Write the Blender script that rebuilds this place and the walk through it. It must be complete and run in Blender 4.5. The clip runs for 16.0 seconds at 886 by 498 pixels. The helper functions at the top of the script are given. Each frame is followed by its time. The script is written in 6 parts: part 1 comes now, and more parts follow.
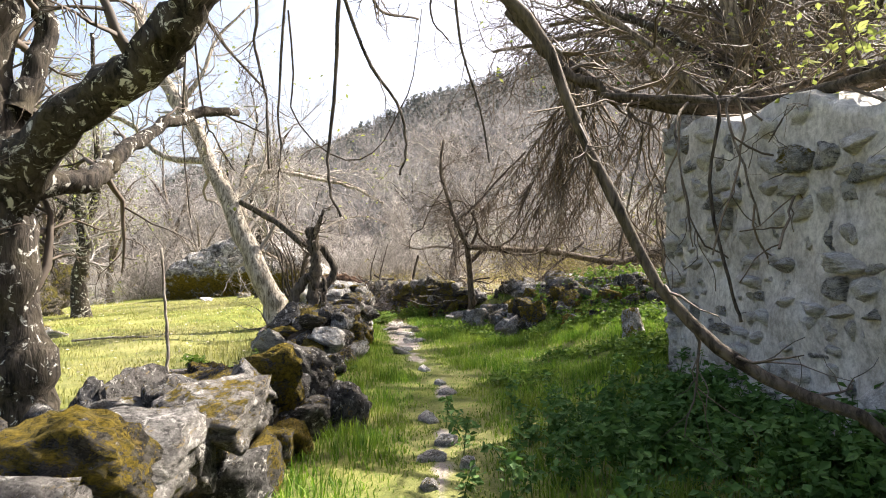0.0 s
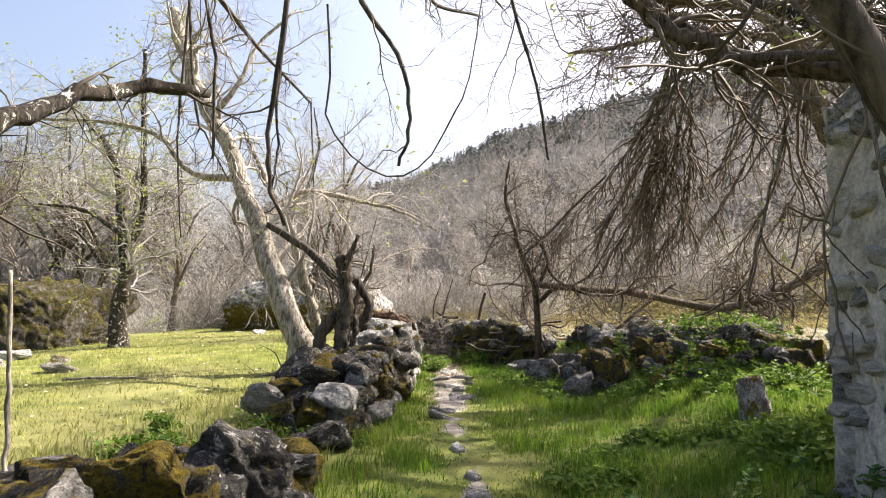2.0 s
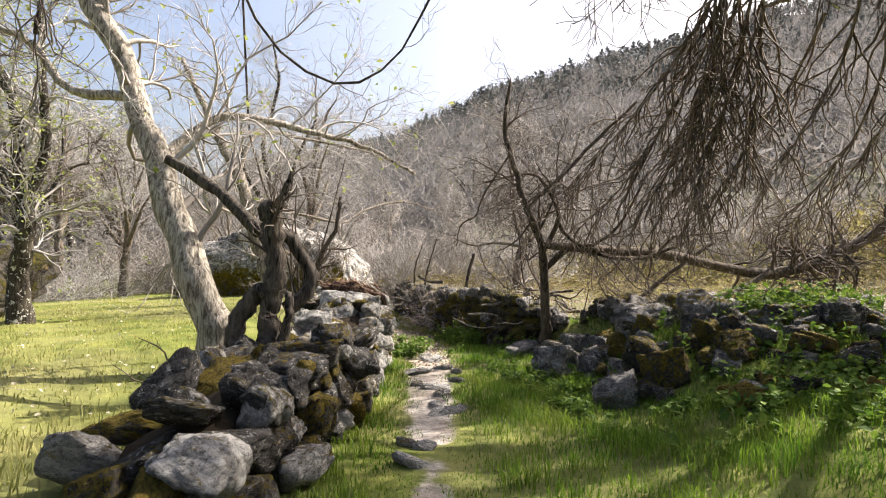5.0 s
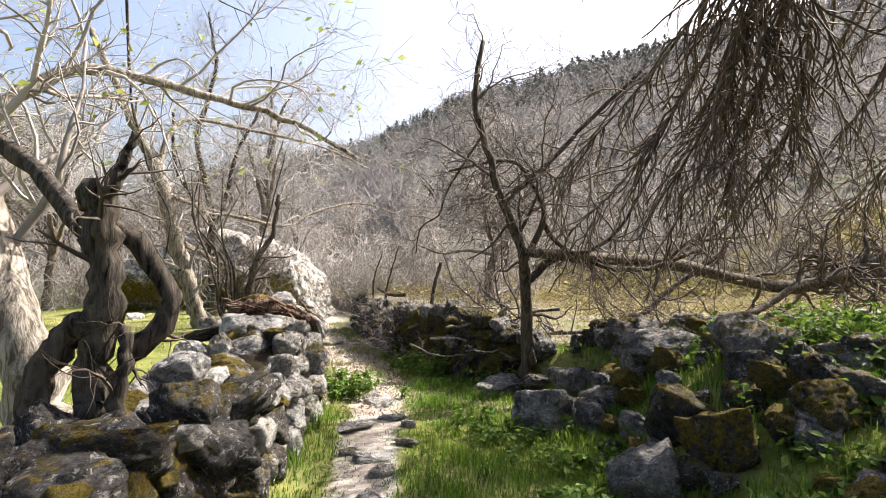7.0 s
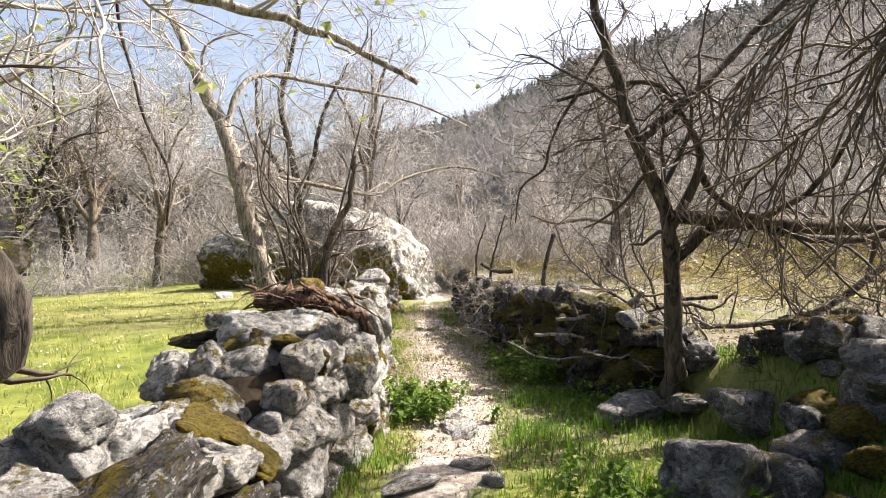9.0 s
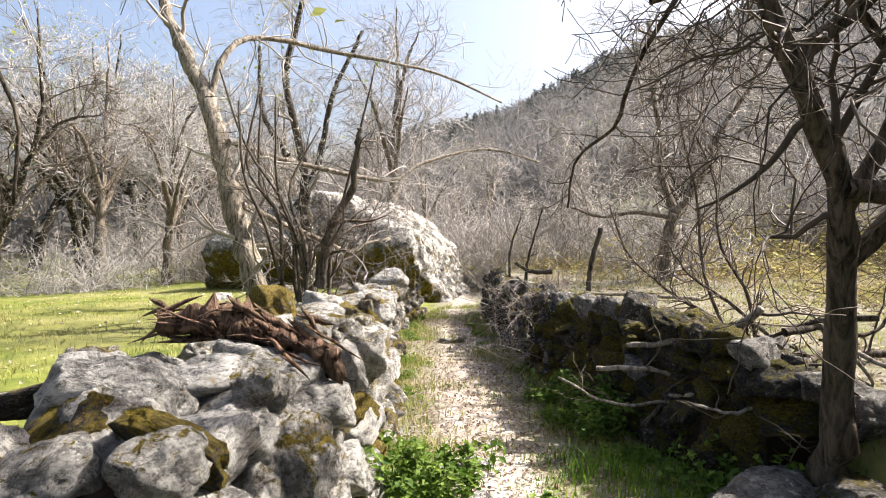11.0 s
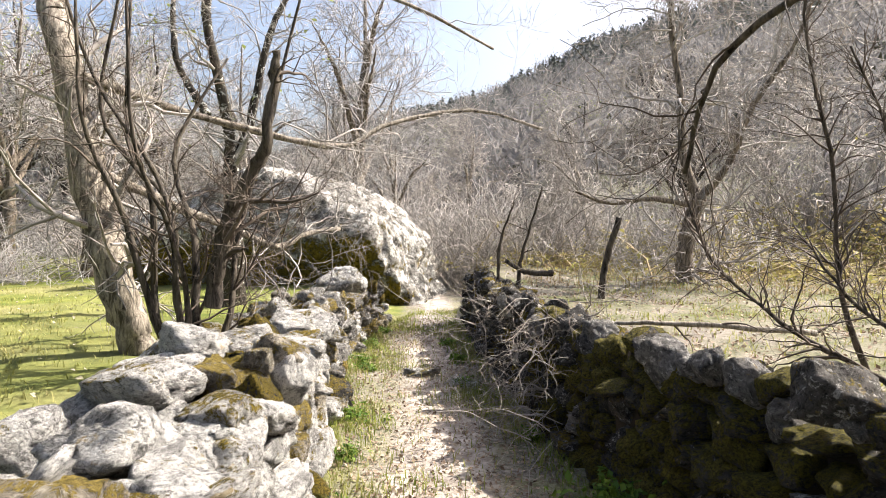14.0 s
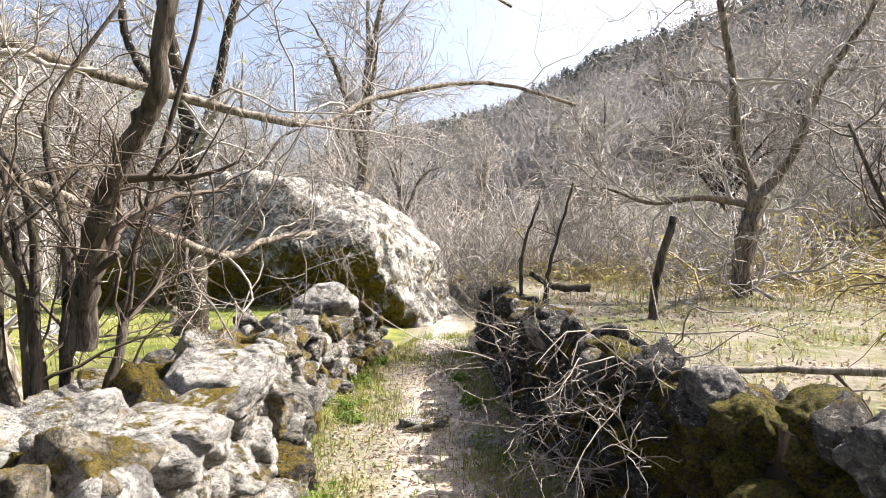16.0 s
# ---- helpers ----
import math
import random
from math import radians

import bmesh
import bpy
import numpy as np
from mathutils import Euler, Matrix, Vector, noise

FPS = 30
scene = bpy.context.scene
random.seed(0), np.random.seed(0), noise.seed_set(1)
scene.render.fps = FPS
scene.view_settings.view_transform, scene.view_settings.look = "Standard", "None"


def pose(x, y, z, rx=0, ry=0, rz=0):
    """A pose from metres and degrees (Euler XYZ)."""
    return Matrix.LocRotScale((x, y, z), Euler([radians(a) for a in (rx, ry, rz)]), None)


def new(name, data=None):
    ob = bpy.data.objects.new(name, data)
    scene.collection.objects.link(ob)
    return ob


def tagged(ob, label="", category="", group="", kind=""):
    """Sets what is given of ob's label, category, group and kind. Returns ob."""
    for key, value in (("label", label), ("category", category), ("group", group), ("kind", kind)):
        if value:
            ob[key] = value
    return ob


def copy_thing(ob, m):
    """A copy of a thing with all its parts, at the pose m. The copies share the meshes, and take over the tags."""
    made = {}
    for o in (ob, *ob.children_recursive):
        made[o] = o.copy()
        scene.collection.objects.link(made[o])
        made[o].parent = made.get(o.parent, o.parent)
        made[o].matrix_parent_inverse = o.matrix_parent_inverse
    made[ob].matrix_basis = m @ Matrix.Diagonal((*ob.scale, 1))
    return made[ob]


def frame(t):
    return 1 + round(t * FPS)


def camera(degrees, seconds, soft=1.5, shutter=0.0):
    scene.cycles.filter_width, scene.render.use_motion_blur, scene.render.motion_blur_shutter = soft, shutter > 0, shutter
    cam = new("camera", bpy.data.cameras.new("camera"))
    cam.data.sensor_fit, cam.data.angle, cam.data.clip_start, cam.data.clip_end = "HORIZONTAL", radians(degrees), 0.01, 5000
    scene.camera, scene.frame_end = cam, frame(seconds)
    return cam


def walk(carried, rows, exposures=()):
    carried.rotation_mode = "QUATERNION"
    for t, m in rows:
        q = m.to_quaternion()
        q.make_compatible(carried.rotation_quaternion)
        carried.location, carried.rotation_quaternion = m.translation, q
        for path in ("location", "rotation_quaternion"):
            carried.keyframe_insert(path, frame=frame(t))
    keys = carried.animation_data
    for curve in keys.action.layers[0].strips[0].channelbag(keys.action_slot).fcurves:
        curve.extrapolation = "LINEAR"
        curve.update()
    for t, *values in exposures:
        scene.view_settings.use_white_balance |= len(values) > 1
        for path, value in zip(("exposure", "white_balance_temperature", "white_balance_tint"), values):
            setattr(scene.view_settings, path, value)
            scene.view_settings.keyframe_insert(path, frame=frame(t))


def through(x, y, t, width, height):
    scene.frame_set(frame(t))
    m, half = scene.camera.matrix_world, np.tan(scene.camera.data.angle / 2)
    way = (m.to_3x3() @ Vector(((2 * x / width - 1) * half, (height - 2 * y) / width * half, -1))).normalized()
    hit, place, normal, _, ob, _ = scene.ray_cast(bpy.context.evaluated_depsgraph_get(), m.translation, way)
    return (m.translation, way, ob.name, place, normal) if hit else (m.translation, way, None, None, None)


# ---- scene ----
cam = camera(69.7, 16.0, 1.0)
METRES, EYE, TILT, LEAN, TURN = 15.5, 1.40, 1.3, 0.7, 0.0
ROWS = [
    (0.0, 0.0, 0.0, 0.0, -0.0, 0.0, 0.0),
    (0.5, 0.0057, 0.0302, 0.0001, 2.35, 1.94, -0.81),
    (1.0, 0.0107, 0.0603, -0.0007, 0.16, 1.86, -1.29),
    (1.5, 0.0139, 0.0877, 0.0009, 1.29, 1.16, -0.27),
    (2.0, 0.0185, 0.1227, -0.0002, 7.02, 3.18, -1.73),
    (2.5, 0.0173, 0.15, 0.0002, 11.45, -0.1, -1.41),
    (3.0, 0.0109, 0.1788, 0.0001, 12.11, -0.77, -0.81),
    (3.5, 0.0046, 0.21, -0.0009, 14.77, -0.53, -0.86),
    (4.0, 0.0018, 0.2415, -0.001, 7.56, -0.01, -2.91),
    (6.5, 0.0014, 0.4057, 0.0018, 4.57, -1.16, -1.19),
    (7.0, 0.0017, 0.4422, -0.0002, 3.11, 0.41, -1.72),
    (7.5, 0.0037, 0.4751, -0.001, 4.28, -0.85, -1.21),
    (8.0, 0.0056, 0.5082, -0.0001, 9.07, -2.87, -2.12),
    (8.5, 0.0028, 0.5432, -0.001, 10.42, -2.78, -1.66),
    (9.0, 0.0007, 0.5771, -0.0024, 13.59, -2.32, -0.79),
    (9.5, -0.0018, 0.6077, -0.0026, 16.51, -4.27, -1.69),
    (12.0, -0.0419, 0.7523, -0.0114, 16.13, -1.75, -0.73),
    (12.5, -0.0496, 0.7802, -0.0104, 15.31, -3.88, -1.44),
    (13.0, -0.0592, 0.81, -0.0099, 13.51, -4.09, -1.49),
    (13.5, -0.0666, 0.8406, -0.0117, 14.36, -2.93, -1.11),
    (14.0, -0.0717, 0.8695, -0.0103, 14.06, -3.75, -1.78),
    (14.5, -0.0786, 0.8975, -0.0124, 13.61, -4.13, -1.45),
    (15.0, -0.0822, 0.9247, -0.0166, 16.86, -3.73, -0.03),
    (15.5, -0.0865, 0.9527, -0.0181, 18.54, -5.37, -0.74),
    (16.0, -0.0957, 0.9827, -0.0219, 15.31, -2.34, -0.97),
]
walk(cam, [(t, pose(0, 0, EYE, TILT, LEAN, TURN) @ pose(METRES * x, METRES * y, METRES * z, 90 + pitch, roll, yaw)) for t, x, y, z, yaw, pitch, roll in ROWS], exposures=[(0.0, 1.9, 6650, 14), (1.5, 1.75, 6650, 14), (4.0, 1.45, 6700, 14), (7.0, 1.6, 6500, 14), (9.0, 1.65, 6600, 14), (12.0, 1.55, 6450, 13), (16.0, 1.65, 6450, 13)])


# ---------------------------------------------------------------- world and sun
SUN_DIR = Vector((0.66, 0.53, 0.83)).normalized()
world = bpy.data.worlds.new("sky")
scene.world = world
world.use_nodes = True
wn = world.node_tree.nodes
sky = wn.new("ShaderNodeTexSky")
sky.sky_type, sky.sun_disc = "NISHITA", False
sky.sun_elevation = math.asin(SUN_DIR.z)
sky.sun_rotation = math.atan2(SUN_DIR.x, SUN_DIR.y)
sky.air_density, sky.dust_density = 1.0, 6.0
world.node_tree.links.new(sky.outputs[0], wn["Background"].inputs[0])
wn["Background"].inputs[1].default_value = 0.1
sun_data = bpy.data.lights.new("sun", "SUN")
sun_data.energy, sun_data.angle, sun_data.color = 5.0, radians(0.6), (1.0, 0.95, 0.86)
sun = new("sun", sun_data)
sun.matrix_world = Matrix.Translation((30, 24, 40)) @ SUN_DIR.to_track_quat("Z", "Y").to_matrix().to_4x4()


# ---------------------------------------------------------------- materials
class Mat:
    """A small node builder over one Principled surface."""

    def __init__(self, name, rough=0.9, spec=0.25):
        self.m = bpy.data.materials.new(name)
        self.m.use_nodes = True
        self.t = self.m.node_tree
        self.b = self.t.nodes["Principled BSDF"]
        self.b.inputs["Roughness"].default_value = rough
        self.b.inputs["Specular IOR Level"].default_value = spec
        self.tc = self.t.nodes.new("ShaderNodeTexCoord")

    def n(self, kind, **sets):
        node = self.t.nodes.new(kind)
        for k, v in sets.items():
            node.inputs[k].default_value = v
        return node

    def link(self, a, b):
        self.t.links.new(a, b)
        return b

    def coords(self, scale=(1, 1, 1), space="Object", shift=False):
        mp = self.n("ShaderNodeMapping", Scale=scale)
        self.link(self.tc.outputs[space], mp.inputs[0])
        if shift:
            oi = self.n("ShaderNodeObjectInfo")
            sc = self.n("ShaderNodeVectorMath")
            sc.operation = "SCALE"
            sc.inputs[3].default_value = 37.0
            cb = self.n("ShaderNodeCombineXYZ")
            self.link(oi.outputs["Random"], cb.inputs[0])
            self.link(oi.outputs["Random"], cb.inputs[1])
            self.link(cb.outputs[0], sc.inputs[0])
            self.link(sc.outputs[0], mp.inputs["Location"])
        return mp.outputs[0]

    def noise(self, vec, scale, detail=5, rough=0.6, distort=0.0):
        node = self.n("ShaderNodeTexNoise", Scale=scale, Detail=detail, Roughness=rough, Distortion=distort)
        self.link(vec, node.inputs["Vector"])
        return node.outputs["Fac"]

    def ramp(self, fac, stops):
        node = self.n("ShaderNodeValToRGB")
        el = node.color_ramp.elements
        while len(el) < len(stops):
            el.new(0.5)
        for e, (p, c) in zip(el, stops):
            e.position = p
            e.color = (*c, 1) if isinstance(c, tuple) else (c, c, c, 1)
        self.link(fac, node.inputs[0])
        return node.outputs["Color"]

    def mix(self, fac, a, b, how="MIX"):
        node = self.n("ShaderNodeMix")
        node.data_type, node.blend_type = "RGBA", how
        for sock, v in ((node.inputs[0], fac), (node.inputs[6], a), (node.inputs[7], b)):
            if isinstance(v, tuple):
                sock.default_value = (*v, 1)
            elif isinstance(v, (int, float)):
                sock.default_value = v
            else:
                self.link(v, sock)
        return node.outputs[2]

    def math(self, op, a, b=0.0):
        node = self.n("ShaderNodeMath")
        node.operation = op
        for sock, v in ((node.inputs[0], a), (node.inputs[1], b)):
            if isinstance(v, (int, float)):
                sock.default_value = v
            else:
                self.link(v, sock)
        return node.outputs[0]

    def attr(self, name):
        node = self.n("ShaderNodeAttribute")
        node.attribute_name = name
        return node.outputs["Fac"]

    def random(self):
        return self.n("ShaderNodeObjectInfo").outputs["Random"]

    def island(self):
        return self.n("ShaderNodeNewGeometry").outputs["Random Per Island"]

    def up(self):
        node = self.n("ShaderNodeSeparateXYZ")
        self.link(self.n("ShaderNodeNewGeometry").outputs["Normal"], node.inputs[0])
        return node.outputs[2]

    def done(self, colour, height=None, strength=0.5, dist=0.02, through=0.0):
        self.link(colour, self.b.inputs["Base Color"])
        if height is not None:
            bump = self.n("ShaderNodeBump", Strength=strength, Distance=dist)
            self.link(height, bump.inputs["Height"])
            self.link(bump.outputs[0], self.b.inputs["Normal"])
        if through:
            tr = self.n("ShaderNodeBsdfTranslucent")
            self.link(colour, tr.inputs[0])
            mx = self.n("ShaderNodeMixShader", Fac=through)
            self.link(self.b.outputs[0], mx.inputs[1])
            self.link(tr.outputs[0], mx.inputs[2])
            self.link(mx.outputs[0], self.t.nodes["Material Output"].inputs[0])
        return self.m


def stone_material(name, dark, light, moss, lichen, crust=0.5, wear=1.0, lie=0.07, moss_dark=(0.045, 0.040, 0.008), moss_light=(0.32, 0.23, 0.028), vary=0.16):
    m = Mat(name, 0.92, 0.2)
    v = m.coords(shift=True)
    big, mid, fine = m.noise(v, 2.6, 5, 0.65), m.noise(v, 9, 7, 0.75, 0.3), m.noise(v, 45, 5, 0.75)
    base = m.mix(m.ramp(m.math("ADD", m.math("MULTIPLY", big, 0.4), m.math("MULTIPLY", mid, 0.6)), [(0.38, 0.0), (0.62, 1.0)]), dark, light)
    base = m.mix(m.math("MULTIPLY", m.random(), 0.5 * wear), base, (0.17, 0.145, 0.115))
    base = m.mix(0.7 * wear, base, m.ramp(fine, [(0.32, 0.35), (0.6, 1.0)]), "MULTIPLY")
    cracks = m.ramp(m.noise(v, 5.5, 7, 0.8, 0.9), [(0.40, 0.12), (0.47, 1.0)])
    base = m.mix(0.8 * wear, base, cracks, "MULTIPLY")
    lich = m.ramp(m.noise(v, 6, 8, 0.78, 0.6), [(lichen, 0.0), (lichen + 0.04, 1.0)])
    base = m.mix(m.math("MULTIPLY", lich, crust), base, (0.66, 0.64, 0.59))
    stain = m.ramp(m.noise(v, 2.1, 6, 0.72, 0.8), [(0.42, 0.26), (0.50, 1.0)])
    base = m.mix(0.8 * wear, base, stain, "MULTIPLY")
    spots = m.ramp(m.noise(v, 19, 5, 0.72), [(0.37, 0.15), (0.45, 1.0)])
    base = m.mix(0.75 * wear, base, spots, "MULTIPLY")
    yel = m.ramp(m.noise(v, 4.3, 6, 0.7), [(0.61, 0.0), (0.67, 0.6)])
    base = m.mix(yel, base, (0.36, 0.25, 0.07))
    patch = m.math("ADD", m.noise(v, 3.6, 9, 0.82, 0.4), m.math("MULTIPLY", m.up(), lie))
    patch = m.math("ADD", patch, m.math("MULTIPLY", m.random(), vary))
    cover = m.ramp(patch, [(moss, 0.0), (moss + 0.04, 1.0)])
    mossy = m.mix(m.ramp(m.noise(v, 15, 8, 0.82, 0.4), [(0.40, 0.0), (0.62, 1.0)]), moss_dark, moss_light)
    base = m.mix(cover, base, mossy)
    fuzz = m.math("MULTIPLY", cover, m.noise(v, 70, 4, 0.8))
    height = m.math("ADD", m.math("ADD", m.math("MULTIPLY", mid, 1.0), m.math("MULTIPLY", fine, 0.4)), m.math("MULTIPLY", fuzz, 1.2))
    height = m.math("ADD", height, m.math("MULTIPLY", cracks, 0.35))
    return m.done(base, height, 1.0, 0.05)


def bark_material(name, dark, light, lichen=0.0, scale=1.0):
    m = Mat(name, 0.9, 0.15)
    v = m.coords((1, 1, 0.22))
    w = m.coords()
    ridge = m.noise(v, 26 * scale, 6, 0.7, 0.6)
    patch = m.noise(w, 3.0, 5, 0.65)
    col = m.mix(m.ramp(ridge, [(0.38, 0.0), (0.60, 1.0)]), dark, light)
    col = m.mix(m.ramp(patch, [(0.45, 0.0), (0.75, 0.55)]), col, (0.10, 0.085, 0.05))
    if lichen:
        spots = m.ramp(m.noise(w, 11, 7, 0.72, 0.8), [(lichen, 0.0), (lichen + 0.04, 1.0)])
        col = m.mix(spots, col, (0.50, 0.49, 0.44))
    return m.done(col, ridge, 0.8, 0.03)


def twig_material(name, a, b):
    m = Mat(name, 0.75, 0.3)
    col = m.mix(m.island(), a, b)
    col = m.mix(m.math("MULTIPLY", m.noise(m.coords(), 9, 3), 0.5), col, (0.06, 0.05, 0.04))
    return m.done(col)


def leaf_material(name, a, b, dry=None, through=0.35, rough=0.75):
    m = Mat(name, rough, 0.3)
    r = m.island()
    col = m.mix(r, a, b)
    if dry:
        col = m.mix(m.ramp(m.noise(m.coords(), 1.3, 4), [(0.45, 0.0), (0.7, 0.8)]), col, dry)
    return m.done(col, through=through)


M = {
    # Dark copy of the wall stone; its colour carries the walls' shade.
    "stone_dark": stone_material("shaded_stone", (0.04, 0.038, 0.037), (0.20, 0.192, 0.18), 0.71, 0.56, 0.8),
    "stone_mossy": stone_material("mossy_stone", (0.035, 0.032, 0.028), (0.16, 0.15, 0.135), 0.56, 0.60, 0.7),
    "stone_pale": stone_material("pale_limestone", (0.40, 0.385, 0.35), (0.82, 0.80, 0.765), 0.70, 0.50, 0.8, 0.8),
    # Mossy stone with shade put into its colour, for the shaded field wall.
    "stone_mossy_shade": stone_material("shade_darkened_mossy_stone", (0.02, 0.019, 0.017), (0.13, 0.122, 0.11), 0.57, 0.61, 0.6, 1.0, 0.07, (0.022, 0.022, 0.006), (0.24, 0.20, 0.025)),
    "stone_grey": stone_material("grey_field_stone", (0.13, 0.125, 0.115), (0.44, 0.42, 0.39), 0.72, 0.55, 0.7, 0.8),
    "boulder": stone_material("boulder_rock", (0.15, 0.14, 0.12), (0.46, 0.44, 0.40), 0.53, 0.50, 0.8, 1.0, -0.22, vary=0.0),
    "boulder_dark": stone_material("dark_mossy_rock", (0.025, 0.024, 0.02), (0.14, 0.13, 0.115), 0.50, 0.62, 0.6, 1.0, 0.05, (0.022, 0.024, 0.007), (0.15, 0.125, 0.022), 0.0),
    "stone_ochre": stone_material("ochre_mossed_stone", (0.20, 0.17, 0.12), (0.56, 0.50, 0.40), 0.57, 0.56, 0.6, 0.8, 0.07, (0.10, 0.075, 0.02), (0.44, 0.33, 0.08)),
    "bark_dark": bark_material("lichened_dark_bark", (0.008, 0.007, 0.006), (0.06, 0.05, 0.04), 0.57),
    "bark_pale": bark_material("pale_weathered_bark", (0.09, 0.075, 0.058), (0.50, 0.45, 0.375)),
    "bark_grey": bark_material("grey_tan_bark", (0.06, 0.05, 0.04), (0.36, 0.315, 0.255)),
    "bark_brown": bark_material("brown_bark", (0.05, 0.04, 0.03), (0.27, 0.225, 0.175)),
    "dead_wood": bark_material("dead_blackened_wood", (0.007, 0.006, 0.005), (0.11, 0.092, 0.075), 0.0, 0.8),
    "rotten": bark_material("rotten_red_wood", (0.02, 0.011, 0.007), (0.20, 0.125, 0.085), 0.0, 1.2),
    # Brown bark darkened so the colour carries the shade on backlit limbs.
    "bark_shade": bark_material("shade_darkened_brown_bark", (0.018, 0.014, 0.011), (0.13, 0.105, 0.082)),
    "driftwood": bark_material("bleached_dead_wood", (0.12, 0.10, 0.08), (0.40, 0.36, 0.30)),
    "twig_pale": twig_material("pale_twigs", (0.28, 0.25, 0.22), (0.58, 0.535, 0.48)),
    "twig_dark": twig_material("dark_twigs", (0.05, 0.038, 0.028), (0.15, 0.115, 0.085)),
    "twig_brown": twig_material("brown_hanging_twigs", (0.075, 0.055, 0.036), (0.20, 0.15, 0.10)),
    "twig_tan": twig_material("dry_tan_twigs", (0.24, 0.17, 0.08), (0.44, 0.36, 0.20)),
    "twig_grey": twig_material("grey_winter_twigs", (0.25, 0.235, 0.225), (0.54, 0.515, 0.49)),
    "grass": leaf_material("lush_grass", (0.04, 0.11, 0.008), (0.17, 0.28, 0.025), (0.21, 0.25, 0.035), 0.45),
    "verge": leaf_material("sunlit_verge_grass", (0.10, 0.14, 0.02), (0.27, 0.29, 0.06), (0.33, 0.29, 0.12), 0.42),
    "meadow": leaf_material("short_meadow_grass", (0.17, 0.185, 0.035), (0.31, 0.31, 0.09), (0.38, 0.33, 0.15), 0.4),
    "straw": leaf_material("dry_grass", (0.20, 0.145, 0.065), (0.34, 0.26, 0.13), None, 0.3, 0.8),
    "nettle": leaf_material("nettle_leaves", (0.05, 0.11, 0.014), (0.17, 0.25, 0.035), None, 0.4),
    "bramble": leaf_material("dark_bramble_leaves", (0.04, 0.10, 0.018), (0.10, 0.19, 0.04), None, 0.3),
    "bud": leaf_material("young_spring_leaves", (0.20, 0.26, 0.05), (0.36, 0.38, 0.12), None, 0.45),
    # Needles lightened and greyed, which puts distance haze into their colour.
    "pine": leaf_material("haze_tinted_conifer_needles", (0.10, 0.115, 0.10), (0.17, 0.18, 0.16), None, 0.0, 0.9),
    "litter": leaf_material("dead_leaf_litter", (0.12, 0.075, 0.045), (0.42, 0.33, 0.24), None, 0.15, 0.8),
}


def ground_material():
    m = Mat("grassy_ground", 0.95, 0.1)
    v = m.coords()
    big, mid, fine = m.noise(v, 0.35, 4), m.noise(v, 2.5, 6, 0.65), m.noise(v, 30, 5, 0.75)
    green = m.mix(m.ramp(mid, [(0.35, 0.0), (0.68, 1.0)]), (0.07, 0.10, 0.018), (0.22, 0.235, 0.055))
    dry = m.mix(mid, (0.28, 0.26, 0.11), (0.36, 0.30, 0.17))
    green = m.mix(m.ramp(big, [(0.42, 0.0), (0.7, 0.6)]), green, dry)
    soil = m.mix(m.ramp(m.noise(v, 7, 8, 0.78, 0.4), [(0.36, 0.0), (0.62, 1.0)]), (0.20, 0.165, 0.135), (0.58, 0.53, 0.465))
    leafy = m.mix(m.ramp(m.noise(v, 34, 6, 0.8, 0.8), [(0.36, 0.0), (0.60, 1.0)]), (0.09, 0.068, 0.05), (0.40, 0.35, 0.29))
    soil = m.mix(m.ramp(m.noise(v, 1.6, 4), [(0.45, 0.0), (0.58, 0.7)]), soil, leafy)
    trod = m.mix(m.ramp(m.noise(v, 24, 7, 0.8, 0.6), [(0.38, 0.0), (0.60, 1.0)]), (0.09, 0.076, 0.06), (0.35, 0.315, 0.27))
    green = m.mix(m.math("MULTIPLY", m.attr("lane"), m.ramp(mid, [(0.40, 1.0), (0.62, 0.55)])), green, trod)
    edge = m.math("ADD", m.attr("path"), m.math("MULTIPLY", m.math("SUBTRACT", mid, 0.5), 0.9))
    col = m.mix(m.ramp(edge, [(0.40, 0.0), (0.60, 1.0)]), green, soil)
    field = m.mix(m.ramp(m.noise(v, 1.1, 6, 0.7), [(0.40, 0.0), (0.62, 1.0)]), (0.27, 0.24, 0.195), (0.13, 0.14, 0.055))
    field = m.mix(0.75, field, m.ramp(m.noise(v, 14, 7, 0.8, 0.5), [(0.36, 0.35), (0.58, 1.0)]), "MULTIPLY")
    col = m.mix(m.attr("field"), col, field)
    wood = m.mix(m.ramp(m.noise(v, 0.11, 6, 0.7), [(0.38, 0.0), (0.62, 1.0)]), (0.11, 0.10, 0.09), (0.22, 0.205, 0.185))
    wood = m.mix(m.ramp(m.noise(v, 0.05, 5, 0.65), [(0.5, 0.0), (0.66, 0.7)]), wood, (0.12, 0.13, 0.06))
    col = m.mix(m.attr("hill"), col, wood)
    col = m.mix(0.5, col, m.ramp(fine, [(0.3, 0.5), (0.65, 1.0)]), "MULTIPLY")
    return m.done(col, m.math("ADD", mid, m.math("MULTIPLY", fine, 0.5)), 0.6, 0.05)


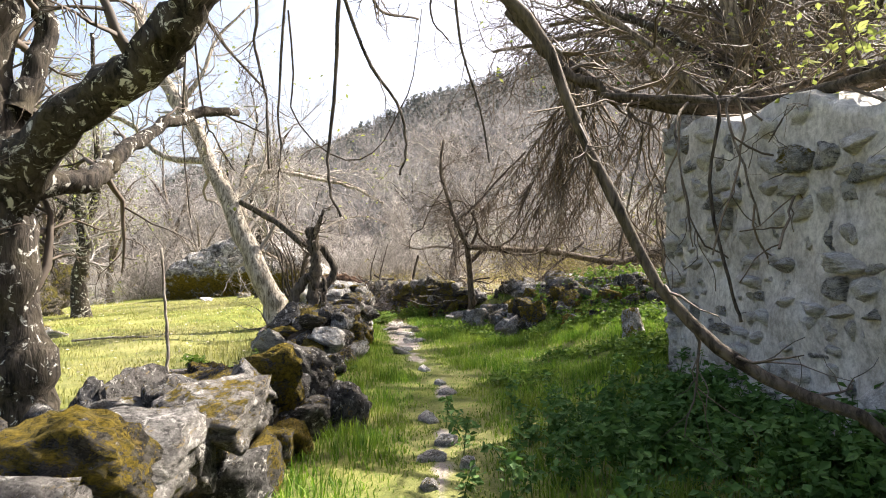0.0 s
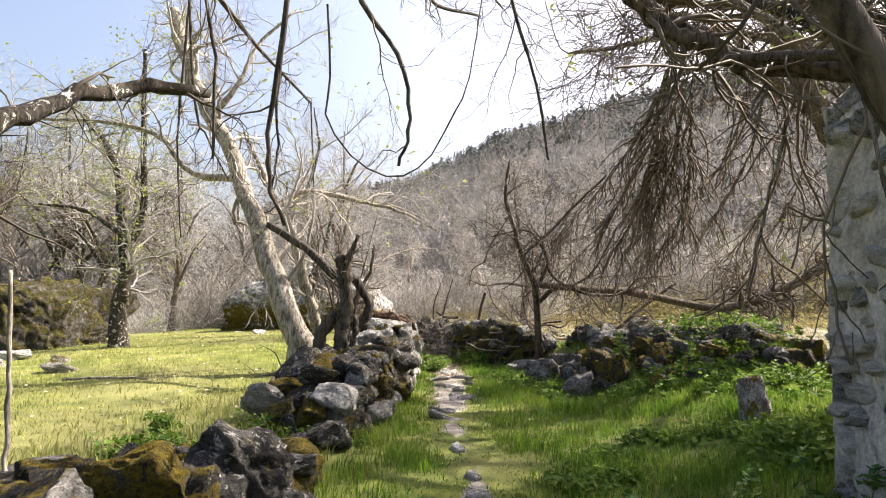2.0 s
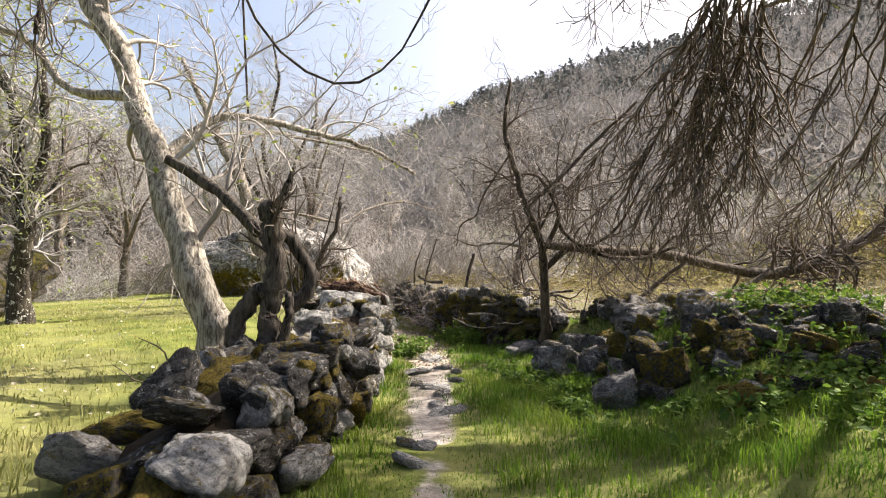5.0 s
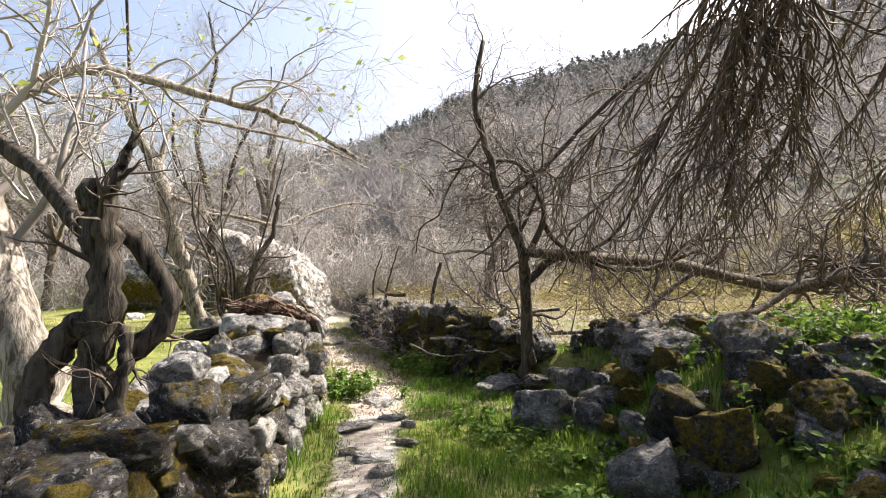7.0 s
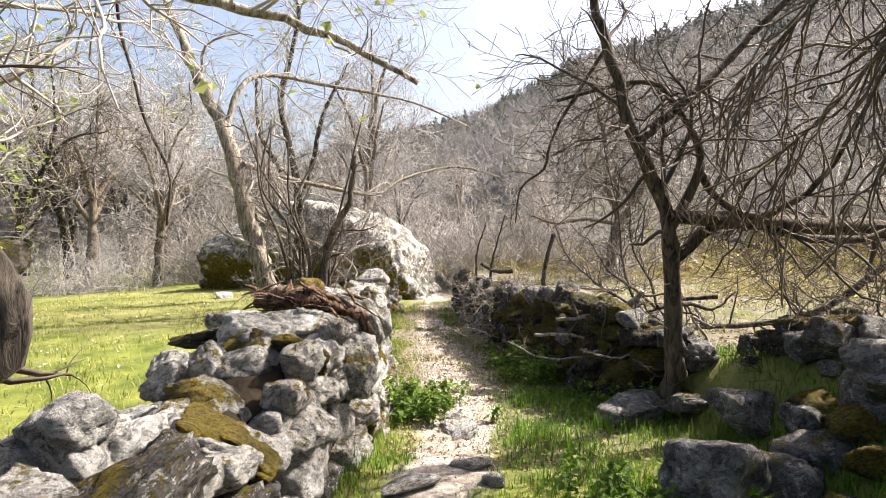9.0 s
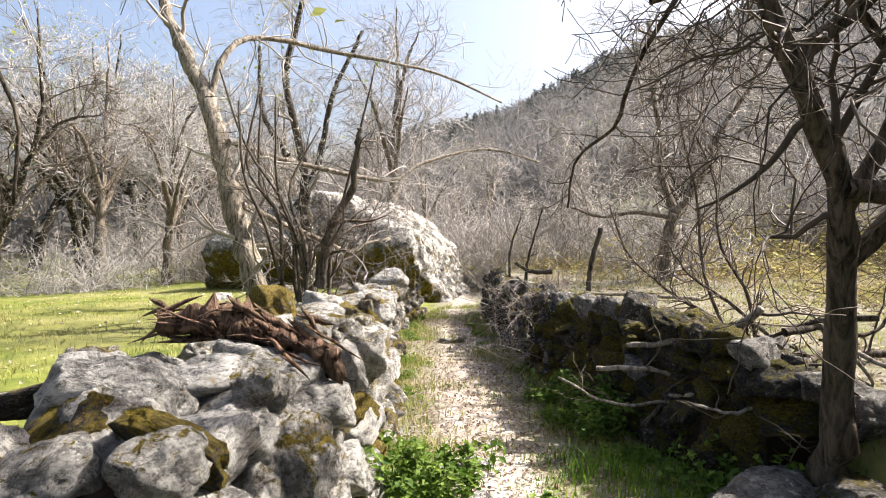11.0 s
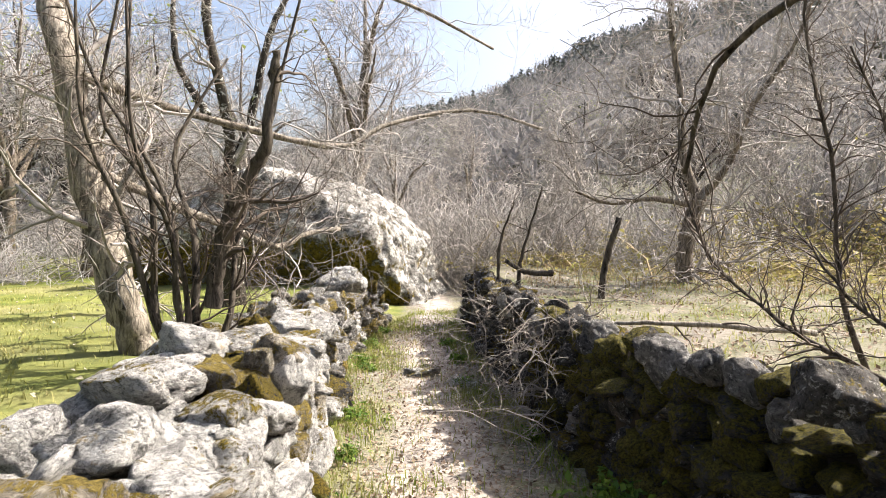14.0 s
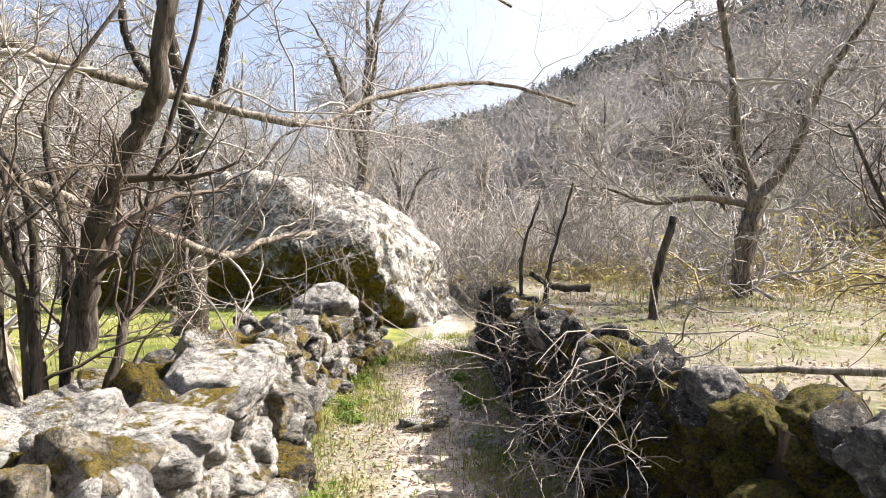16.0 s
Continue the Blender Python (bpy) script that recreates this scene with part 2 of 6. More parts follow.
def mortar_material(name, low, high):
    m = Mat(name, 0.95, 0.1)
    v = m.coords()
    mid = m.noise(v, 3.0, 6, 0.7)
    col = m.mix(m.ramp(mid, [(0.36, 0.0), (0.64, 1.0)]), low, high)
    col = m.mix(m.ramp(m.noise(m.coords((1, 1, 0.35)), 1.7, 5, 0.65), [(0.54, 0.0), (0.72, 0.6)]), col, (0.16, 0.14, 0.11))
    col = m.mix(0.6, col, m.ramp(m.noise(v, 24, 6, 0.75), [(0.32, 0.35), (0.6, 1.0)]), "MULTIPLY")
    return m.done(col, m.math("ADD", mid, m.math("MULTIPLY", m.noise(v, 30, 5, 0.8), 0.5)), 0.9, 0.04)


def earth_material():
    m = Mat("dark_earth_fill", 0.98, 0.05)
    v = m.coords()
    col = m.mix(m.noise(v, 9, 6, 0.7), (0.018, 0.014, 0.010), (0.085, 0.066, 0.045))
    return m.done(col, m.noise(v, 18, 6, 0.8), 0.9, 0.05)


M["ground"], M["mortar"], M["earth"] = ground_material(), mortar_material("old_lime_mortar", (0.40, 0.37, 0.325), (0.74, 0.71, 0.66)), earth_material()
M["masonry"] = mortar_material("masonry_stone", (0.46, 0.43, 0.385), (0.78, 0.75, 0.70))


# ---------------------------------------------------------------- mesh helpers
def mesh_from(name, verts, faces, mat, smooth=True):
    """A mesh out of arrays: verts (n, 3) and a list of face arrays, each (m, corners)."""
    me = bpy.data.meshes.new(name)
    verts = np.asarray(verts, dtype=np.float32)
    faces = [np.asarray(f, dtype=np.int32) for f in faces if len(f)]
    me.vertices.add(len(verts))
    me.vertices.foreach_set("co", verts.ravel())
    idx = np.concatenate([f.ravel() for f in faces])
    sizes = np.concatenate([np.full(len(f), f.shape[1], dtype=np.int32) for f in faces])
    starts = np.concatenate([[0], np.cumsum(sizes)[:-1]]).astype(np.int32)
    me.loops.add(len(idx))
    me.loops.foreach_set("vertex_index", idx)
    me.polygons.add(len(sizes))
    me.polygons.foreach_set("loop_start", starts)
    me.polygons.foreach_set("use_smooth", np.full(len(sizes), smooth, dtype=bool))
    me.materials.append(mat)
    me.update(calc_edges=True)
    return me


def thing(name, label, category, group="", at=(0, 0, 0), kind=""):
    ob = new(name)
    ob.empty_display_size = 0.2
    ob.location = at
    return tagged(ob, label, category, group, kind)


def part(name, me, parent, label=""):
    """A mesh object under a thing, given in world coordinates."""
    ob = new(name, me)
    if parent is not None:
        ob.parent = parent
        ob.location = -Vector(parent.location) if parent.parent is None else (0, 0, 0)
    return tagged(ob, label)


def tubes(P, R, sides):
    """Tapered tubes along many curves at once: P (m, n, 3), R (m, n). Returns verts, quads, end caps."""
    m, n = P.shape[:2]
    T = np.gradient(P, axis=1)
    T /= np.linalg.norm(T, axis=2, keepdims=True) + 1e-9
    ref = np.eye(3)[np.abs(T).max(axis=1).argmin(axis=1)][:, None]
    U = np.cross(T, np.broadcast_to(ref, T.shape))
    U /= np.linalg.norm(U, axis=2, keepdims=True) + 1e-9
    V = np.cross(T, U)
    a = np.arange(sides) * 2 * math.pi / sides
    ring = P[:, :, None] + R[:, :, None, None] * (np.cos(a)[None, None, :, None] * U[:, :, None] + np.sin(a)[None, None, :, None] * V[:, :, None])
    base = (np.arange(m)[:, None, None] * n + np.arange(n - 1)[None, :, None]) * sides
    j = np.arange(sides)[None, None]
    k = (j + 1) % sides
    quads = np.stack([base + j, base + k, base + sides + k, base + sides + j], axis=-1).reshape(-1, 4)
    cap = ((np.arange(m)[:, None] + 1) * n - 1) * sides + np.arange(sides)[None]
    return ring.reshape(-1, 3), quads, cap


def unit(v):
    return v / (np.linalg.norm(v, axis=-1, keepdims=True) + 1e-9)


def curve_points(pts, n, wobble=0.0, rng=None):
    """A smooth curve of n points through a few control points."""
    pts = np.array(pts, dtype=float)
    k = len(pts)
    ext = np.vstack([2 * pts[0] - pts[1], pts, 2 * pts[-1] - pts[-2]])
    out = []
    for s in np.linspace(0, k - 1 - 1e-6, n):
        i = int(s)
        f = s - i
        p0, p1, p2, p3 = ext[i], ext[i + 1], ext[i + 2], ext[i + 3]
        out.append(0.5 * (2 * p1 + (p2 - p0) * f + (2 * p0 - 5 * p1 + 4 * p2 - p3) * f * f + (3 * p1 - p0 - 3 * p2 + p3) * f ** 3))
    out = np.array(out)
    if wobble:
        out[1:-1] += rng.normal(0, wobble, (n - 2, 3))
    return out


def limb_mesh(name, pts, r0, r1, mat, rng, sides=10, n=24, knobs=0.12, flare=0.0):
    """One woody limb with an uneven, knobbly skin."""
    P = curve_points(pts, n, max(r0 * 0.10, 0.004), rng)
    s = np.linspace(0, 1, n)
    R = (r0 + (r1 - r0) * s ** 0.85) * (1 + rng.normal(0, knobs * 0.5, n))
    R *= 1 + flare * np.exp(-s * 14)
    v, q, cap = tubes(P[None], R[None], sides)
    ring = v.reshape(n, sides, 3)
    lobes = 1 + knobs * (np.sin(np.arange(sides)[None] * 2.4 + s[:, None] * 5) * 0.5 + rng.normal(0, 0.45, (n, sides)))
    ring = P[:, None] + (ring - P[:, None]) * lobes[..., None]
    return mesh_from(name, ring.reshape(-1, 3), [q, cap], mat), P, R


def grow(P, R, count, length, rng, angle=(30, 70), up=0.0, wiggle=0.25, n=6, ratio=0.6, tip=0.25, t0=0.25, rmin=0.0015, bend=0.0, rmax=0.042):
    """Branches out of branches, all at once."""
    m, k = P.shape[:2]
    seg = np.linalg.norm(P[:, -1] - P[:, 0], axis=1) + 0.05
    who = rng.choice(m, size=count, p=seg / seg.sum())
    t = t0 + (1 - t0) * rng.random(count) ** 0.8
    f = t * (k - 1)
    i = np.minimum(f.astype(int), k - 2)
    w = (f - i)[:, None]
    p = P[who, i] * (1 - w) + P[who, i + 1] * w
    r = (R[who, i] * (1 - w[:, 0]) + R[who, i + 1] * w[:, 0]) * ratio
    T = unit(P[who, i + 1] - P[who, i])
    perp = unit(np.cross(T, rng.normal(size=(count, 3))))
    a = np.radians(rng.uniform(angle[0], angle[1], count))[:, None]
    d = unit(np.cos(a) * T + np.sin(a) * perp + np.array([0, 0, up]))
    L = length * rng.uniform(0.45, 1.25, count) * (1.15 - 0.5 * t)
    Q = np.empty((count, n, 3))
    Q[:, 0] = p
    for s in range(1, n):
        d = unit(d + rng.normal(0, wiggle, (count, 3)) + np.array([0, 0, bend]))
        Q[:, s] = Q[:, s - 1] + d * (L / (n - 1))[:, None]
    S = np.maximum(np.minimum(r, rmax)[:, None] * np.linspace(1, tip, n)[None], rmin)
    return Q, S


def stack(curves, n=12):
    """Resamples limb curves of any length to n points, so that branches can grow from them."""
    P = np.array([[c[int(round(s))] for s in np.linspace(0, len(c) - 1, n)] for c, _ in curves])
    R = np.array([[r[int(round(s))] for s in np.linspace(0, len(r) - 1, n)] for _, r in curves])
    return P, R


def tube_mesh(name, sets, mat):
    verts, quads, caps, off = [], [], [], 0
    for P, R, sides in sets:
        v, q, c = tubes(P, R, sides)
        verts.append(v)
        quads.append(q + off)
        if sides == 3:
            caps.append(c + off)
        off += len(v)
    return mesh_from(name, np.vstack(verts), quads + caps, mat)


def leaves_mesh(name, centres, size, mat, rng, flat=0.5, long=1.6):
    """Small folded leaves, four triangles' worth each, at the given centres."""
    n = len(centres)
    d = unit(rng.normal(size=(n, 3)) * np.array([1, 1, flat]))
    s = unit(np.cross(d, unit(rng.normal(size=(n, 3)) * 0.5 + np.array([0, 0, 1.0]))))
    up = np.cross(s, d)
    k = size * rng.uniform(0.6, 1.35, n)[:, None]
    c = np.asarray(centres)
    tip, tail = c + d * k * long * 0.5, c - d * k * long * 0.5
    lft, rgt = c + s * k * 0.5 + up * k * 0.16, c - s * k * 0.5 + up * k * 0.16
    v = np.stack([tail, rgt, tip, lft], axis=1).reshape(-1, 3)
    b = np.arange(n)[:, None] * 4
    return mesh_from(name, v, [np.vstack([b + np.array([[0, 1, 2]]), b + np.array([[0, 2, 3]])])], mat, False)


# ---------------------------------------------------------------- the lie of the land
PATH_Y = [-60, 0, 4.4, 7, 8.1, 12.2, 14.3, 17.5, 19.1, 21, 24.4, 30, 60]
PATH_X = [0.5, 0.05, 0.0, 0.0, -0.35, -0.85, -1.05, -2.1, -2.5, -3.1, -3.9, -5.6, -14]
LEFT_Y = [-60, 0, 5, 7.5, 10, 12.8, 14.3, 16.2, 17.3, 20, 21.5, 24.4, 30, 60]
LEFT_X = [-1.0, -1.0, -1.0, -1.15, -1.2, -1.5, -1.8, -2.5, -2.9, -3.9, -4.25, -4.6, -6.5, -15]
RIGHT_Y = [-60, 8.5, 10.5, 13.2, 14.5, 16, 17.4, 18.5, 21, 23, 24.2, 30, 60]
RIGHT_X = [0.7, 0.7, 0.8, 0.9, 0.25, -0.45, -1.05, -1.52, -2.45, -3.05, -3.5, -4.5, -13]


def path_x(y):
    return np.interp(y, PATH_Y, PATH_X)


def left_x(y):
    return np.interp(y, LEFT_Y, LEFT_X)


def right_x(y):
    return np.interp(y, RIGHT_Y, RIGHT_X)


def path_z(y):
    return np.interp(y, [-60, 9, 12.2, 14.3, 17.5, 25, 40, 60], [0.15, 0.15, 0.09, 0.07, -0.1, -0.1, 0.3, 1.0])


def smooth(t):
    t = np.clip(t, 0, 1)
    return t * t * (3 - 2 * t)


def bumps(x, y, f, seed=0.0):
    return (np.sin(x * f + seed) * np.cos(y * f * 1.13 + seed * 2) + 0.6 * np.sin(x * f * 2.1 + y * f * 1.7 + seed) + 0.4 * np.cos(y * f * 3.3 - x * f * 2.9 + 1.3 * seed)) / 2


def land(x, y):
    """Height of the ground."""
    x, y = np.asarray(x, float), np.asarray(y, float)
    zp = path_z(y)
    zl = np.interp(y, [-60, 5, 9, 13, 18, 24, 40], [0.25, 0.25, 0.26, 0.36, 0.42, 0.4, 0.3]) - 0.05 * np.clip(-x - 4.5, 0, 12) - 0.02 * np.clip(-x - 16, 0, 60)
    fade = 1 - smooth((y - 27) / 10)
    zp = zp * fade + 0.3 * (1 - fade)
    z = zp + (zl - zp) * smooth((left_x(y) - 0.15 - x) / 0.7) * fade
    zr = np.interp(y, [-60, 5, 9, 12, 15, 24, 40], [0.45, 0.48, 0.45, 0.55, 0.56, 0.52, 0.9]) + 0.025 * np.clip(x - 2, 0, 20)
    wide = np.interp(y, [-60, 9, 12, 14.2, 15], [1.6, 1.6, 1.4, 0.9, 0.4])
    z = z + (zr - z) * smooth((x - right_x(y) - 0.15) / (wide + 6 * (1 - fade)))
    z = z + 0.30 * smooth((x - 0.9) / 0.9) * smooth((4.9 - x) / 1.0) * smooth((y - 10.2) / 1.2) * smooth((15.0 - y) / 0.8)
    z = z + 0.035 * bumps(x, y, 1.1) + 0.015 * bumps(x, y, 3.1, 2.0)
    r = np.hypot(x, y)
    az = np.degrees(np.arctan2(x, y))
    elev = np.interp(az, [-180, -90, -60, -38, -27, -22, -15, -10, -6, -1, 5, 10, 18, 40, 90, 180], [0.05, 0.0, 0.0, 0.02, 0.075, 0.13, 0.16, 0.185, 0.22, 0.255, 0.285, 0.305, 0.335, 0.37, 0.36, 0.05])
    near = np.interp(az, [-180, -60, -20, -12, -5, 10, 90, 180], [60, 60, 44, 48, 36, 32, 30, 60])
    s = np.clip((r - near) / (190 - near), 0, 1)
    rise = elev * 190 * (0.75 * s + 0.25 * s * s) * np.where(r > 190, np.clip(1 - (r - 190) / 900, 0.1, 1), 1)
    rise = rise * (1 + 0.10 * bumps(x, y, 0.045, 1.0) * np.clip(1.3 - s, 0, 1)) + np.clip(r - 45, 0, 60) / 60 * 0.8 * bumps(x, y, 0.09)
    return z + np.where(r > near, rise, 0)


def graded(lo, hi, step, far, growth):
    mid = np.arange(lo, hi + step, step)
    out, s, v = [], step, hi
    while v < far:
        s *= growth
        v += s
        out.append(v)
    span = np.array(out) - hi
    return np.concatenate([(lo - span)[::-1], mid, hi + span])


def build_ground():
    xs, ys = graded(-9, 6, 0.13, 1800, 1.09), graded(-3, 27, 0.13, 1800, 1.09)
    X, Y = np.meshgrid(xs, ys)
    x, y = X.ravel(), Y.ravel()
    z = land(x, y)
    nx, ny = len(xs), len(ys)
    i = np.arange(nx - 1)[None] + np.arange(ny - 1)[:, None] * nx
    quads = np.stack([i, i + 1, i + nx + 1, i + nx], axis=-1).reshape(-1, 4)
    me = mesh_from("ground", np.stack([x, y, z], axis=1), [quads], M["ground"])
    width = np.interp(y, [-10, 6, 9, 12, 15, 17, 20, 26], [0.05, 0.07, 0.14, 0.24, 0.30, 0.34, 0.34, 0.32])
    path = np.clip(1.0 - np.abs(x - path_x(y)) / (2 * width), 0, 1) * (y < 40) * np.where(y < 9.5, np.clip(0.62 + 0.55 * bumps(x, y, 2.4, 1.0), 0, 1), 1.0)
    hill = np.clip((np.hypot(x, y) - 40) / 15, 0, 1)
    field = smooth((x - right_x(y) - 0.3) / 0.6) * smooth((y - 14) / 2) * (1 - hill)
    lane = smooth((x - left_x(y)) / 0.2) * smooth((right_x(y) + 0.3 - x) / 0.2) * smooth((y - 13) / 2.5) * (1 - hill)
    for nm, vals in (("path", path), ("hill", hill), ("field", field), ("lane", lane)):
        me.attributes.new(nm, "FLOAT", "POINT").data.foreach_set("value", vals.astype(np.float32))
    tagged(new("ground", me), "grassy ground with a trodden earth path", "ground", kind="structure")


build_ground()


# ---------------------------------------------------------------- stones
def rock_mesh(name, rng, mat, sub=3, planes=13, noise_amp=0.07, extra=(), size=(1, 1, 1), lumps=2.5, soft=14.0):
    """A fractured block: a ball cut by planes, its edges worn, its faces pitted. About 1 across."""
    bm = bmesh.new()
    bmesh.ops.create_icosphere(bm, subdivisions=sub, radius=1.0)
    co = np.array([v.co[:] for v in bm.verts])
    d = unit(co)
    nrm = list(unit(rng.normal(size=(planes, 3)))) + [np.array(e[:3]) for e in extra]
    off = list(rng.uniform(0.33, 0.60, planes)) + [e[3] for e in extra]
    inv = np.stack([np.clip(d @ (np.array(k) / np.linalg.norm(k)), 1e-3, None) / o for k, o in zip(nrm, off)])
    r = 1.0 / (np.power(inv, soft).sum(axis=0) ** (1.0 / soft))
    shift = rng.uniform(-50, 50, 3)
    nz = np.array([noise.fractal(Vector(p * lumps + shift), 0.8, 2.1, 4) for p in d * r[:, None]])
    nf = np.array([noise.noise(Vector(p * lumps * 4 + shift)) for p in d * r[:, None]])
    fissure = np.array([abs(noise.noise(Vector(q * lumps * 1.3 - shift))) for q in d * r[:, None]])
    p = d * (r * (1 + noise_amp * nz + noise_amp * 0.4 * nf - noise_amp * 0.9 * np.clip(1 - fissure * 9, 0, 1)))[:, None] * np.array(size)
    for v, q in zip(bm.verts, p):
        v.co = q
    for f in bm.faces:
        f.smooth = True
    me = bpy.data.meshes.new(name)
    bm.to_mesh(me)
    bm.free()
    me.materials.append(mat)
    return me


rng = np.random.default_rng(7)
BOX = [(1, 0, 0, 0.5), (-1, 0, 0, 0.5), (0, 1, 0, 0.5), (0, -1, 0, 0.5), (0, 0, 1, 0.5), (0, 0, -1, 0.5)]
STONES = {}
for kind_name in ("stone_dark", "stone_mossy", "stone_pale", "stone_mossy_shade", "masonry", "stone_ochre", "stone_grey"):
    STONES[kind_name] = [rock_mesh(kind_name, rng, M[kind_name], 4, 11, 0.12, BOX, lumps=3.0, soft=34.0) for _ in range(9)]


def put_stone(parent, x, y, z, sx, sy, sz, kind_name, rng, tilt=14, name="stone", yaw=None):
    ob = new(name, STONES[kind_name][int(rng.integers(9))])
    ob.parent = parent
    m = pose(x, y, z, rng.normal(0, tilt), rng.normal(0, tilt), rng.uniform(0, 360) if yaw is None else yaw + rng.normal(0, 12))
    ob.matrix_basis = m @ Matrix.Diagonal((sx, sy, sz, 1))
    return ob


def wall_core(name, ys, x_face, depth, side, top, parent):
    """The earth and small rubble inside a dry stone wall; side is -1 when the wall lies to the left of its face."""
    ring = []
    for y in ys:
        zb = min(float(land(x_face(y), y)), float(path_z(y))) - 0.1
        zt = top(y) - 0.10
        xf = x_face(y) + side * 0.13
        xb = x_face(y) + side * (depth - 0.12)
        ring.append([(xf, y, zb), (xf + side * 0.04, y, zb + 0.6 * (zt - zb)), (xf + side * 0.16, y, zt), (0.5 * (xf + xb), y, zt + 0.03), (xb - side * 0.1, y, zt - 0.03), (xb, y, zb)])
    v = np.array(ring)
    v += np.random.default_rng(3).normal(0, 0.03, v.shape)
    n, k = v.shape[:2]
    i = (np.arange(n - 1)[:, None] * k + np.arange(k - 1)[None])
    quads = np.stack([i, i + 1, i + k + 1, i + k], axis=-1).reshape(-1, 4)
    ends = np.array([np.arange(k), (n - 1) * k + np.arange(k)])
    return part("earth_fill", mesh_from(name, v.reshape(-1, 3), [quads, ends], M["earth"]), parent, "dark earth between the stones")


def dry_wall(name, label, y0, y1, x_face, depth, side, top, kinds, rng, size=(0.2, 0.42), course=0.2, batter=0.12, messy=1.0):
    """A dry stone wall, course by course, and its loose capping stones."""
    wall = thing(name, label, "stone wall", kind="structure")
    wall_core(name, np.arange(y0 + 0.1, y1 + 0.01, 0.25), x_face, depth, side, top, wall)
    dy = 0.05

    def heading(y):
        return math.degrees(math.atan2(-(float(x_face(y + dy)) - float(x_face(y - dy))), 2 * dy))

    row = 0
    while row < 9:
        y = y0 + rng.uniform(0, 0.2)
        z = row * course
        while y < y1:
            length = rng.uniform(*size)
            zb = float(path_z(y)) + z
            if zb < top(y) - 0.12:
                high = course * rng.uniform(0.9, 1.35)
                thick = rng.uniform(0.24, 0.38)
                frac = z / max(top(y) - float(path_z(y)), 0.2)
                x = float(x_face(y)) + side * (thick * 0.42 + batter * frac + rng.normal(0, 0.025 * messy))
                put_stone(wall, x, y + length / 2, zb + high * 0.42, thick, length * 1.06, high * 1.08, kinds(y, frac, rng), rng, 7 * messy, yaw=heading(y))
            y += length * 0.97
        row += 1
    for k in range(4):
        off = 0.2 + 0.25 * k
        if off > depth:
            break
        y = y0 + rng.uniform(0, 0.3)
        while y < y1:
            length = rng.uniform(size[0] * 0.8, size[1] * 1.05)
            high = min(length, rng.uniform(0.12, 0.26))
            x = float(x_face(y)) + side * (off + rng.normal(0, 0.05))
            put_stone(wall, x, y, top(y) - 0.04 - (0.09 * k if side > 0 else 0.03 * k) + rng.normal(0, 0.03 * messy), length * rng.uniform(0.75, 1.15), length, high, kinds(y, 1.0, rng), rng, 16 * messy, yaw=heading(y))
            y += length * 0.95
    return wall


def pick(weights):
    names = list(weights)
    p = np.array([weights[n] for n in names], float)
    return lambda y, frac, rng: names[int(rng.choice(len(names), p=p / p.sum()))]


# Past y 4.6 mossy stone mostly gives way to the stone coloured for shade.
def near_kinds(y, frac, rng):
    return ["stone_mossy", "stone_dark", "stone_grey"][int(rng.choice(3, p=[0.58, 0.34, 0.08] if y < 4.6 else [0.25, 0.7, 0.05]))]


# Shade is coloured in before y 10.6; beyond it the stone is pale.
def mid_kinds(y, frac, rng):
    return ["stone_mossy", "stone_dark", "stone_pale"][int(rng.choice(3, p=[0.15, 0.65, 0.2] if y < 10.6 else [0.12, 0.12, 0.76]))]


def left_near_top(y):
    return float(np.interp(y, [-3, 2.6, 3.4, 4.3, 5.3, 6.2], [0.75, 0.72, 0.70, 0.62, 0.5, 0.35]))


def left_mid_top(y):
    return float(np.interp(y, [7.4, 8.0, 9.0, 10.2, 11.6, 12.4, 13.4], [0.45, 0.68, 0.80, 0.72, 0.72, 0.95, 1.0]))


def left_far_top(y):
    return float(np.interp(y, [13.4, 14.4, 15.2, 16.5, 18, 20, 21.5, 23.5], [0.95, 0.85, 0.74, 0.78, 0.72, 0.6, 0.55, 0.45]))


def right_top(y):
    return float(np.interp(y, [14.4, 15.5, 16.5, 17.4, 18.5, 21, 23, 24], [0.82, 0.96, 0.93, 0.83, 0.79, 0.78, 0.78, 0.70]))


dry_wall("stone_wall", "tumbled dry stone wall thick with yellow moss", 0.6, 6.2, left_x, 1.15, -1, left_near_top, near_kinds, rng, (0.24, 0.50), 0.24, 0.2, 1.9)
dry_wall("stone_wall", "grey lichened dry stone wall beside the path", 7.5, 13.4, left_x, 0.95, -1, left_mid_top, mid_kinds, rng, (0.19, 0.46), 0.20, 0.16, 1.7)
PALE = pick({"stone_pale": 0.78, "stone_mossy": 0.1, "stone_ochre": 0.12})


# The wall's face takes mossy stone darkened for shade; its capping is lighter.
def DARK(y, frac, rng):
    return ["stone_mossy_shade", "stone_dark", "stone_grey"][int(rng.choice(3, p=[0.28, 0.27, 0.45] if frac >= 1.0 else [0.8, 0.14, 0.06]))]



dry_wall("stone_wall", "sunlit pale limestone dry wall with mossy tops", 13.4, 18.4, left_x, 0.95, -1, left_far_top, PALE, rng, (0.20, 0.48), 0.20, 0.22, 1.7)
dry_wall("stone_wall", "low pale dry wall tumbling beside the great boulder", 18.4, 23.4, left_x, 0.95, -1, left_far_top, pick({"stone_pale": 0.35, "stone_grey": 0.3, "stone_ochre": 0.35}), rng, (0.14, 0.30), 0.15, 0.22, 1.7)
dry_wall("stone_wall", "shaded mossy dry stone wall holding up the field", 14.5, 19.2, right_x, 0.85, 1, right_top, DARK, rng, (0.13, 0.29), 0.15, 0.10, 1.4)
